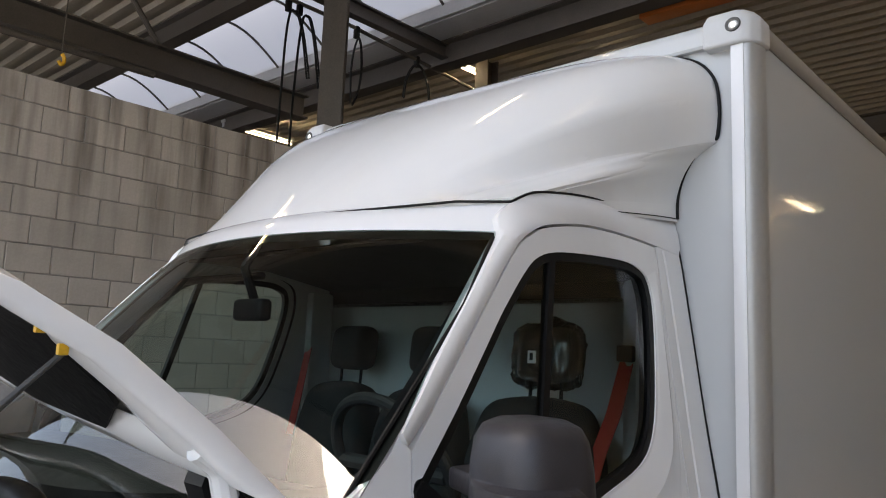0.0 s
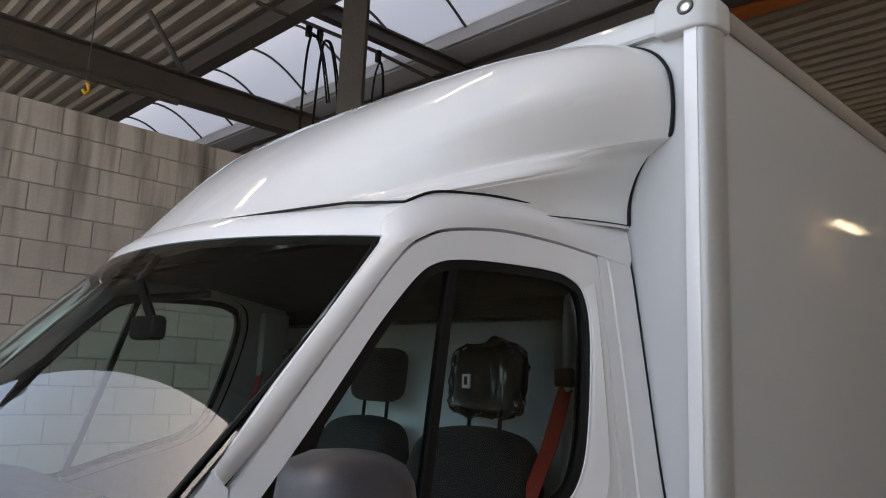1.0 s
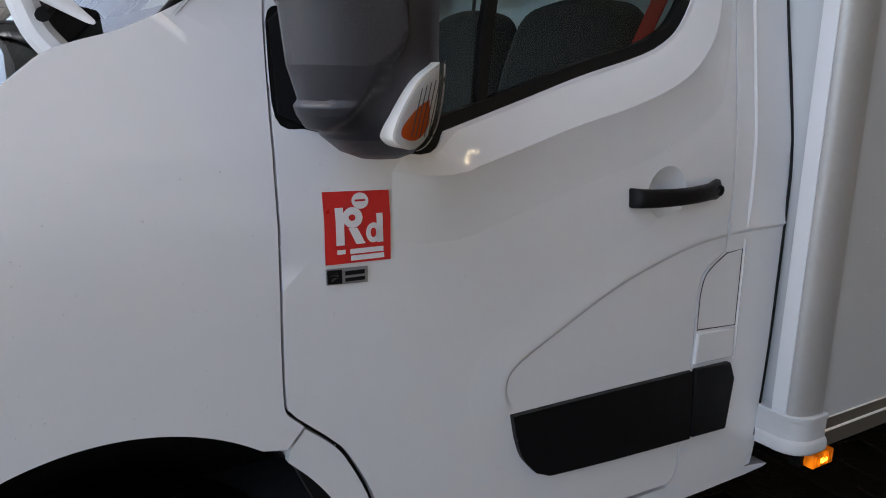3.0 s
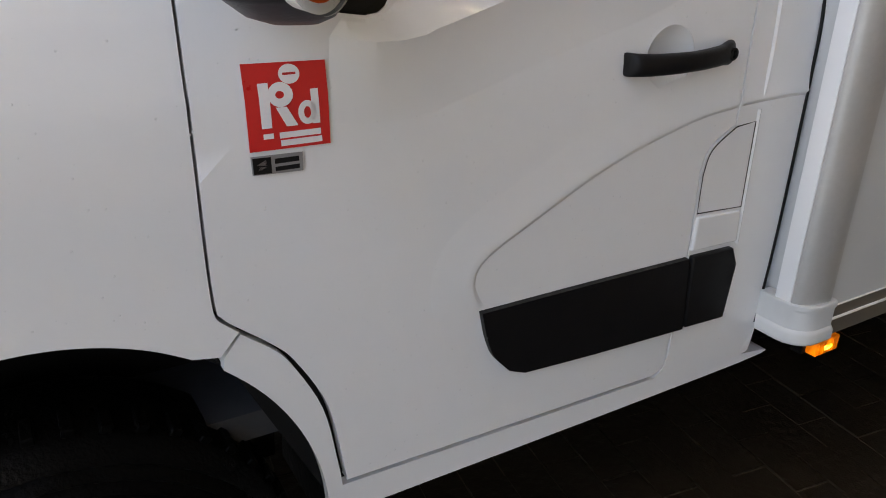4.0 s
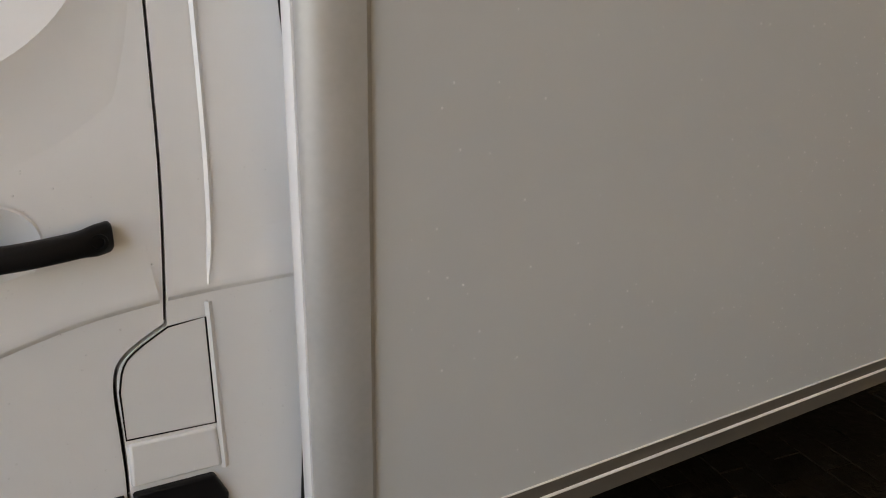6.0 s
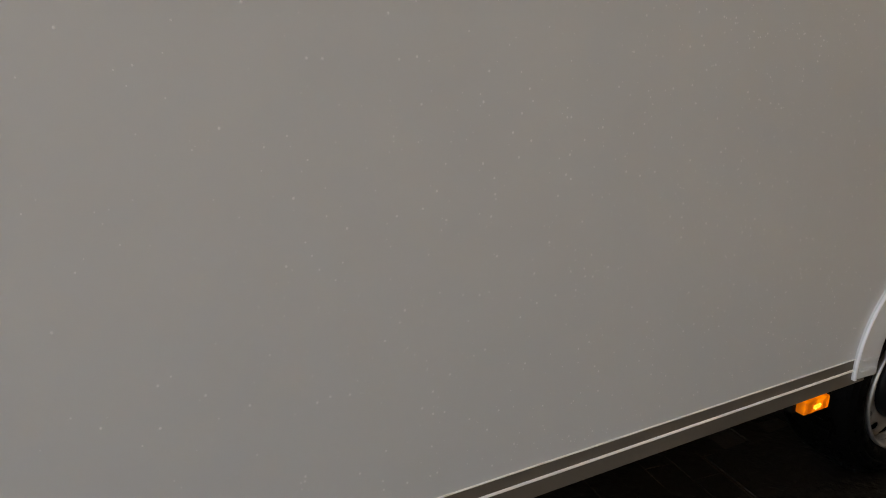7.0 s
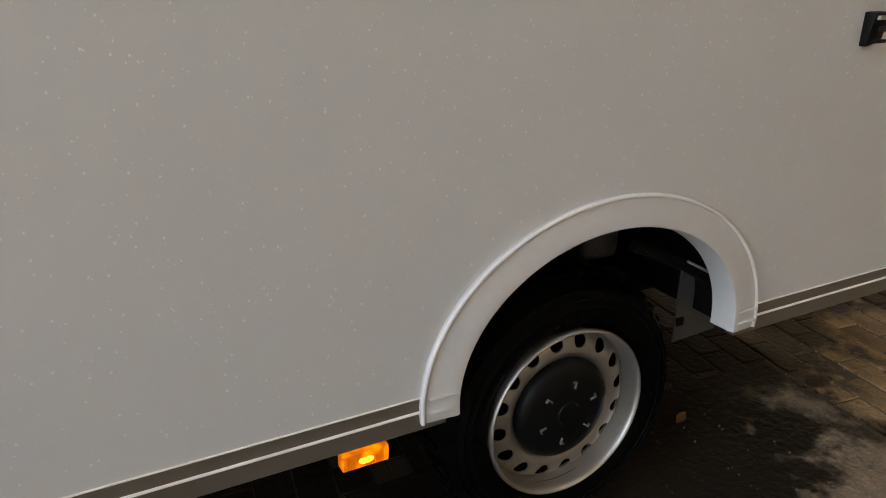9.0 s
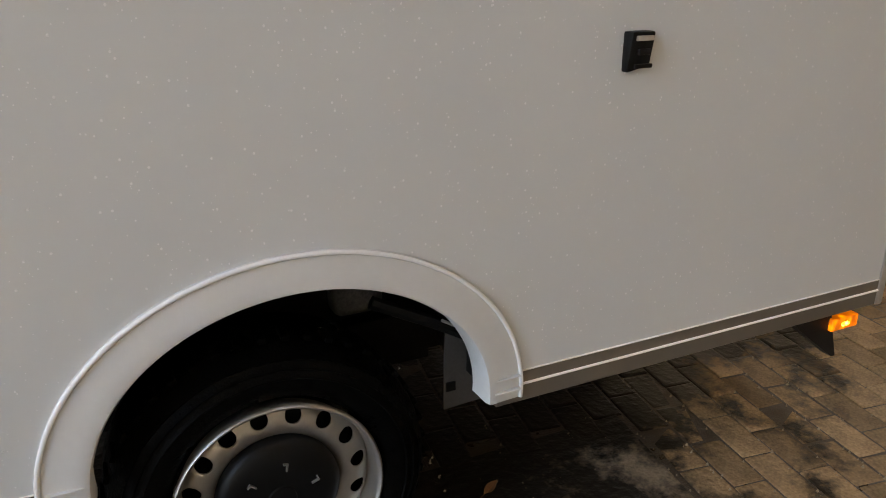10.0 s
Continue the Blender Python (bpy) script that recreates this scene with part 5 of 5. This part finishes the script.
CASE = ((1.5545, 0.001, 0.001, -1.245, -0.030), (1.553, 0.020, 0.03, -1.245, -0.030), (1.550, 0.050, 0.055, -1.247, -0.030), (1.538, 0.078, 0.075, -1.250, -0.031), (1.515, 0.092, 0.085, -1.251, -0.032), (1.47, 0.099, 0.091, -1.250, -0.033), (1.40, 0.102, 0.094, -1.246, -0.034),
                          (1.33, 0.098, 0.092, -1.240, -0.033), (1.27, 0.086, 0.084, -1.230, -0.029), (1.240, 0.072, 0.072, -1.224, -0.025), (1.220, 0.052, 0.052, -1.216, -0.020), (1.211, 0.030, 0.030, -1.210, -0.016), (1.208, 0.006, 0.008, -1.208, -0.015))
CZS = [r[0] for r in reversed(CASE)]
COLS = [[r[k] for r in reversed(CASE)] for k in (1, 2, 3, 4)]


def shell_lift(x, z, facing):
    """How far the raised arm shell stands proud of the mirror case, with its two knuckles towards the front."""
    right = lerp(z, [1.240, 1.256, 1.355, 1.372, 1.430, 1.447], [-1.292, -1.284, -1.226, -1.222, -1.229, -1.245])
    inside = min(right - x, 1.448 - z, z - 1.246)
    k = min(1.0, max(0.0, inside / 0.007))
    lift = 0.015 * k * k * (3 - 2 * k) * min(1.0, max(0.0, 0.9 - facing * 1.5))
    for z0, z1 in ((1.403, 1.448), (1.246, 1.288)):
        j = min(1.0, max(0.0, min(z - z0, z1 - z) / 0.006)) * min(1.0, max(0.0, (-1.262 - x) / 0.045))
        lift += 0.011 * j * min(1.0, max(0.0, 0.8 - facing))
    return lift


rows = []
for z in sorted(set(CZS) | set(np.arange(1.236, 1.462, 0.0025).round(4)), reverse=True):
    wx, wy, cx, cy = (lerp(z, CZS, c) for c in COLS)
    ring = []
    q = radians(-14)
    for k in range(200):
        a = k * math.tau / 200
        c, d = math.cos(a), math.sin(a)
        px, py = math.copysign(abs(c) ** 0.6, c) * wx, math.copysign(abs(d) ** 0.7, d) * wy
        x, y = cx + 0.007 + 0.93 * px * math.cos(q) - py * math.sin(q), cy + px * math.sin(q) + py * math.cos(q)
        out = Vector((c * math.cos(q) - d * math.sin(q), c * math.sin(q) + d * math.cos(q)))
        go = shell_lift(x, z, out.y) if out.y < 0.6 and out.x < 0.75 else 0.0
        ring.append((x + out.x * go, y + out.y * go, float(z)))
    rows.append(ring + [ring[0]])
tmp = sheet(rows)
bmesh.ops.remove_doubles(tmp, verts=tmp.verts, dist=1e-5)
mirror.data = finish(tmp, "wing_mirror", MIRRORCASE, 60)
for z0, z1, x0 in ((1.404, 1.444, -1.338), (1.252, 1.286, -1.318)):
    arm = box_bm((x0, -0.030, z0), (x0 + 0.085, 0.175, z1), 0.013, 3)
    for v in arm.verts:
        v.co.x += 0.50 * max(0.0, v.co.y + 0.06)
    part("mirror_arm", arm, MIRRORCASE, mirror, "black mirror arm")


def lens_y(x, z):
    return -0.154 + 0.22 * (1.33 - z) + 2.2 * (x + 1.23) ** 2


lens_ring = loop2(*[[(-1.214 + 0.74 * (a + 1.229), b) for a, b in run] for run in ([(-1.192, 1.338), (-1.186, 1.30), (-1.190, 1.262), (-1.206, 1.238), (-1.232, 1.230), (-1.260, 1.239), (-1.268, 1.252), (-1.256, 1.282), (-1.230, 1.318), (-1.192, 1.338)],)])
part("indicator_base", skin(grown(lens_ring, -0.001), [], 0.045, lift=-0.004, surface=lens_y, step=0.02), LIP, mirror)
part("indicator_reflector", skin(grown(lens_ring, -0.005), [], 0.0, lift=-0.001, surface=lens_y, step=0.02), LIP, mirror, "silver reflector bowl")
for k in range(6):
    xc = -1.2215 + 0.0062 * k
    part("lens_flute", skin([(xc - 0.0007, 1.248), (xc + 0.0007, 1.247), (xc + 0.0077, 1.306 + 0.0035 * k), (xc + 0.0063, 1.306 + 0.0035 * k)], [], 0.0, lift=0.0062, surface=lens_y, step=0.02), GREYSTEEL, mirror)
part("indicator_bulb", skin(loop2([(-1.202, 1.293), (-1.198, 1.266), (-1.205, 1.250), (-1.218, 1.243), (-1.234, 1.248), (-1.235, 1.260), (-1.223, 1.277), (-1.212, 1.287), (-1.202, 1.293)]), [], 0.0, lift=0.006, surface=lens_y, step=0.02), ORANGE, mirror, "orange indicator reflector")
part("indicator_lens", skin(lens_ring, [], 0.004, lift=0.0085, surface=lens_y, step=0.02), CLEAR, mirror, "clear indicator lens")

# cabin
part("bulkhead", box_bm((-0.150, 0.26, 0.6), (-0.125, 1.94, 1.86), 0.006), TRIM, van, "light grey cabin bulkhead")
part("head_lining", sheet([[(x, y, z + 0.01 * math.sin(y)) for y in np.linspace(1.1 - w, 1.1 + w, 8)] for x, z, w in ((-0.13, 1.90, 0.77), (-0.5, 1.955, 0.76), (-0.80, 1.955, 0.74), (-0.90, 1.945, 0.68), (-0.97, 1.925, 0.56))], 0.01, (0, 0, 1)), LINER, van, "dark head lining")
part("header_liner", box_bm((-0.15, 0.32, 1.84), (-0.12, 1.88, 2.04)), LINER, van)
part("cab_floor", box_bm((-1.6, 0.15, 0.55), (-0.13, 2.05, 0.60)), DASH, van)
dash_rows = [[(x, y, z) for y in np.linspace(0.20, 2.0, 10)] for x, z in ((-1.62, 1.27), (-1.45, 1.33), (-1.25, 1.34), (-1.05, 1.30), (-0.98, 1.22), (-0.98, 0.7))]
part("dashboard", sheet(dash_rows, 0.02, (0, 0, -1)), DASH, van, "dark grey dashboard")
for y in (0.20, 1.98):
    s = 1 if y < 1 else -1
    if s < 0:
        part("cabin_pillar", tube(bmesh.new(), [(-1.31, y + 0.045 * s, 1.42), (-1.07, y + 0.06 * s, 1.66), (-0.86, y + 0.09 * s, 1.89), (-0.5, y + 0.09 * s, 1.95)], 0.016, 8), DASH, van)
    part("rear_pillar", box_bm((-0.27, y + (0.09 if y < 1 else -0.14), 0.6), (-0.15, y + (0.14 if y < 1 else -0.09), 1.90), 0.02), TRIM, van)
wheel_c = Vector((-0.93, 0.62, 1.36))
rot = Matrix.Rotation(radians(62), 4, "Y")
bm = bmesh.new()
tube(bm, [wheel_c + rot @ Vector((0.2 * math.cos(a) * 1.0, 0.2 * math.sin(a), 0)) for a in np.linspace(0, math.tau, 36)], 0.016, 10)
sw = part("steering_wheel", bm, DASH, van, "dark steering wheel")
bm = bmesh.new()
tube(bm, [wheel_c + rot @ Vector((0, -0.19, 0)), wheel_c, wheel_c + rot @ Vector((0, 0.19, 0))], 0.02, 8)
part("spoke", bm, DASH, sw)
bm = bmesh.new()
tube(bm, [wheel_c, wheel_c + Vector((-0.25, 0, -0.12))], 0.045, 12)
part("steering_column", bm, DASH, sw)


def cushion(lo, hi, round_by, lean=0.0):
    bm = box_bm(lo, hi, round_by, 5)
    z0 = lo[2]
    for v in bm.verts:
        v.co.x += lean * (v.co.z - z0)
    return bm


def cab_seat(y, wide, wrapped):
    seat = part("seat", cushion((-0.80, y - wide / 2, 0.86), (-0.32, y + wide / 2, 1.0), 0.05), SEAT, van, "dark fabric cab seat")
    back = cushion((-0.44, y - wide / 2, 0.95), (-0.30, y + wide / 2, 1.53), 0.06, 0.14)
    bmesh.ops.subdivide_edges(back, edges=[e for e in back.edges if e.calc_length() > 0.2], cuts=7, use_grid_fill=True)
    for v in back.verts:
        k = max(0.0, (v.co.z - 1.26) / 0.27)
        v.co.y = y + (v.co.y - y) * (1 - 0.30 * k ** 2.2)
        v.co.z -= 0.05 * k * (abs(v.co.y - y) / (wide / 2)) ** 2
    part("backrest", back, SEAT, seat, "dark fabric backrest", smooth=60)
    hx = -0.31
    part("headrest", cushion((hx, y - 0.100, 1.575), (hx + 0.12, y + 0.105, 1.755), 0.058, 0.1), SEAT, seat, "dark padded headrest")
    for s in (-0.06, 0.06):
        part("headrest_post", tube(bmesh.new(), [(hx + 0.05, y + s, 1.46), (hx + 0.06, y + s, 1.62)], 0.006, 8), BLACK, seat)
    if wrapped:
        bm = cushion((hx - 0.014, y - 0.116, 1.555), (hx + 0.125, y + 0.116, 1.762), 0.060, 0.1)
        bmesh.ops.subdivide_edges(bm, edges=bm.edges[:], cuts=3, use_grid_fill=True)
        for v in bm.verts:
            up = max(0.0, v.co.z - 1.70)
            v.co.z += 0.022 * min(1.0, up / 0.05) * math.exp(-((v.co.y - y + 0.03) / 0.035) ** 2)
            v.co += 0.008 * noise.noise_vector(v.co * 22) + 0.007 * noise.noise_vector(v.co * 60) + 0.004 * noise.noise_vector(v.co * 140)
        part("plastic_cover", bm, FOIL, seat, "crinkled clear plastic cover", smooth=20)
        part("paper_tag", box_bm((hx - 0.028, y - 0.015, 1.635), (hx - 0.024, y + 0.015, 1.675)), LETTER, seat, "small white paper tag")
        part("tag_mark", box_bm((hx - 0.0295, y - 0.006, 1.645), (hx - 0.0285, y + 0.006, 1.668)), BLACK, seat)


cab_seat(0.62, 0.50, True)
cab_seat(1.12, 0.42, False)
cab_seat(1.58, 0.42, False)
bm = sheet([[(-0.262, 0.30, 1.66), (-0.262, 0.345, 1.66)], [(-0.30, 0.32, 1.50), (-0.30, 0.37, 1.50)], [(-0.335, 0.35, 1.38), (-0.335, 0.40, 1.38)], [(-0.40, 0.40, 1.1), (-0.40, 0.45, 1.1)]], 0.003, (-1, 0, 0))
part("seat_belt", bm, BELT, van, "red seat belt")
part("belt_guide", box_bm((-0.285, 0.295, 1.65), (-0.25, 0.35, 1.70), 0.008), BLACK, van)
bm = sheet([[(-0.26, 1.84, 1.66), (-0.26, 1.88, 1.66)], [(-0.33, 1.80, 1.45), (-0.33, 1.845, 1.45)], [(-0.37, 1.79, 1.30), (-0.37, 1.835, 1.30)]], 0.003, (-1, 0, 0))
part("seat_belt", bm, BELT, van, "red seat belt")
part("interior_mirror", box_bm((-1.09, 1.02, 1.725), (-1.045, 1.17, 1.79), 0.020, 4), BLACK, van, "black interior mirror")
bm = bmesh.new()
tube(bm, [(-1.06, 1.10, 1.79), (-1.10, 1.10, 1.88), (-1.06, 1.10, 1.95)], 0.014, 8)
part("mirror_stem", bm, BLACK, van)
# far mirror
part("wing_mirror", box_bm((-1.33, 2.10, 1.24), (-1.16, 2.34, 1.53), 0.05, 4), MIRRORCASE, van, "black wing mirror case on the far door")

# ---- pieces: wall blocks and floor pavers ----
full = block_mesh(BW - JT)
rest = bmesh.new()
n_rows = int(WALL_TOP / BH)
for r in range(n_rows):
    z = WALL_TOP - BH * (r + 0.5)
    x = -1.79 if r % 2 else -1.925
    if r % 2:
        box(rest, (WALL_X0 + 0.005, WALL_Y, z - BH / 2 + JT / 2), (-1.945, WALL_Y + 0.03, z + BH / 2 - JT / 2))
    while x < 15.8:
        if -2.6 < x < 2.2 and z > 1.55:
            ob = new("block", full)
            ob.parent = wall_far
            ob.location = (x, WALL_Y + 0.006 * random.random(), z)
        else:
            box(rest, (x - BW / 2 + JT / 2, WALL_Y, z - BH / 2 + JT / 2), (x + BW / 2 - JT / 2, WALL_Y + 0.03, z + BH / 2 - JT / 2))
        x += BW
tagged(part("block_courses", rest, BLOCK, wall_far, smooth=0), kind="stuff")

PL, PW, PG = 0.208, 0.107, 0.004
paver = finish(box_bm((-PL / 2, -PW / 2, -0.05), (PL / 2, PW / 2, 0.0), 0.008, 2), "paver", PAVER, 0)
rest = bmesh.new()
LAY = Matrix.Rotation(radians(82), 3, "Z")
for i in range(-125, 62):
    for j in range(-52, 52):
        p = LAY @ Vector((j * (PL + PG) + (0.5 * (PL + PG) if i % 2 else 0), i * (PW + PG), 0))
        x, y = p.x, p.y
        if not (-4.5 < x < 12.0 and -7.0 < y < 6.0) or (2.2 < x < 3.86 + 0.14 * y and -1.9 < y < 0.42):
            continue
        dz = 0.007 * (random.random() - 0.5) - 0.004
        if 3.3 < x < 5.5 and -0.55 < y < 1.15:
            ob = new("paver", paver)
            ob.parent = floor
            ob.matrix_basis = pose(x, y, dz, random.uniform(-1.4, 1.4), random.uniform(-1.2, 1.2), 82 + random.uniform(-1.5, 1.5))
        else:
            c = [rest.verts.new(p + LAY @ Vector((a * PL / 2, b * PW / 2, z))) for z in (dz, dz - 0.02) for a, b in ((-1, -1), (1, -1), (1, 1), (-1, 1))]
            rest.faces.new(c[:4])
            for k in range(4):
                rest.faces.new((c[k], c[k + 4], c[(k + 1) % 4 + 4], c[(k + 1) % 4]))
tagged(part("pavers", rest, PAVER, floor, smooth=0), kind="stuff")
slab_rows = [[(x + 0.14 * y, y, -0.002 + 0.004 * noise.noise((x * 3, y * 3, 0))) for x in np.linspace(2.2, 3.84, 30)] for y in np.linspace(-1.9, 0.42, 40)]
tagged(part("concrete_patch", sheet(slab_rows, 0.006, (0, 0, -1)), CONCRETE, None), "worn wet concrete patch in the brick floor", "concrete patch", kind="structure")

# grit and crumbs in the joints behind the wheel
grit = bmesh.new()
rg = random.Random(11)
for _ in range(420):
    i, j = rg.randint(-6, 9), rg.uniform(-8, 6)
    p = Vector((4.15, 0.1, 0)) + LAY @ Vector((j * 0.1 + rg.gauss(0, 0.02), (i + 0.5) * (PW + PG) + rg.gauss(0, 0.006), 0))
    r = rg.choice((0.0018, 0.0025, 0.0035, 0.0055))
    ring = [grit.verts.new((p.x + r * rg.uniform(0.7, 1.3) * math.cos(a), p.y + r * rg.uniform(0.7, 1.3) * math.sin(a), -0.006)) for a in (0, 1.3, 2.5, 3.8, 5.1)]
    tip = grit.verts.new((p.x + r * 0.2, p.y, -0.001 + r * 0.7))
    for k in range(5):
        grit.faces.new((ring[k], ring[(k + 1) % 5], tip))
GRIT = material("pale_grit", (0.26, 0.21, 0.14), 0.7, vary=0.5, scale=90)
tagged(part("grit", grit, GRIT, floor, "pale sandy grit in the joints", smooth=0), kind="stuff")

# rain beads on the painted sides
drop = bmesh.new()
rng = random.Random(4)


def bead(x, y, z, r):
    ring = [drop.verts.new((x + r * math.cos(k * math.tau / 6), y, z + r * 1.1 * math.sin(k * math.tau / 6))) for k in range(6)]
    tip = drop.verts.new((x, y - r * 0.9, z - r * 0.25))
    for k in range(6):
        drop.faces.new((ring[k], ring[(k + 1) % 6], tip))


for _ in range(6400):
    x, z = rng.uniform(0.05, 4.4), rng.uniform(0.56, 1.75)
    if rng.random() < min(1.0, max(0.15, (x - 0.1) / 1.6)) and ((x - CX) / 0.5) ** 2 + ((z - CZ) / 0.41) ** 2 > 1:
        bead(x, 0.0, z, rng.choice((0.0007, 0.0009, 0.0011, 0.0013, 0.0017, 0.0024)))
for _ in range(900):
    x, z = rng.uniform(-2.0, -0.1), rng.uniform(0.45, 1.2)
    if (x + 1.555) ** 2 + (z - 0.385) ** 2 > 0.2:
        bead(x, side_y(x, z) - 0.0005, z, rng.choice((0.0008, 0.0010, 0.0013, 0.0018)))
WATER = material("rain_bead", (0.78, 0.78, 0.78), 0.06, coat=1.0)
tagged(part("rain_bead", drop, WATER, van, "small rain beads", smooth=60), kind="stuff")

leaf = thing("leaf", "small curled brown leaf on the wet floor", "leaf")
rows = []
for k in range(9):
    s = k / 8
    w = 0.017 * math.sin(math.pi * min(1, s * 1.05)) ** 0.8
    rows.append([(3.310 + 0.055 * s, 0.240 + 0.020 * s + w * t, 0.008 + 0.010 * s * s + 0.008 * abs(t)) for t in (-1, -0.5, 0, 0.5, 1)])
LEAF = material("brown_leaf", (0.22, 0.10, 0.035), 0.6, vary=0.3, scale=60, bump=0.2, bump_scale=200)
part("blade", sheet(rows, 0.0006, (0, 0, 1)), LEAF, leaf)
part("stalk", tube(bmesh.new(), [(3.310, 0.240, 0.008), (3.293, 0.233, 0.005), (3.280, 0.230, 0.003)], 0.0008, 5), LEAF, leaf)
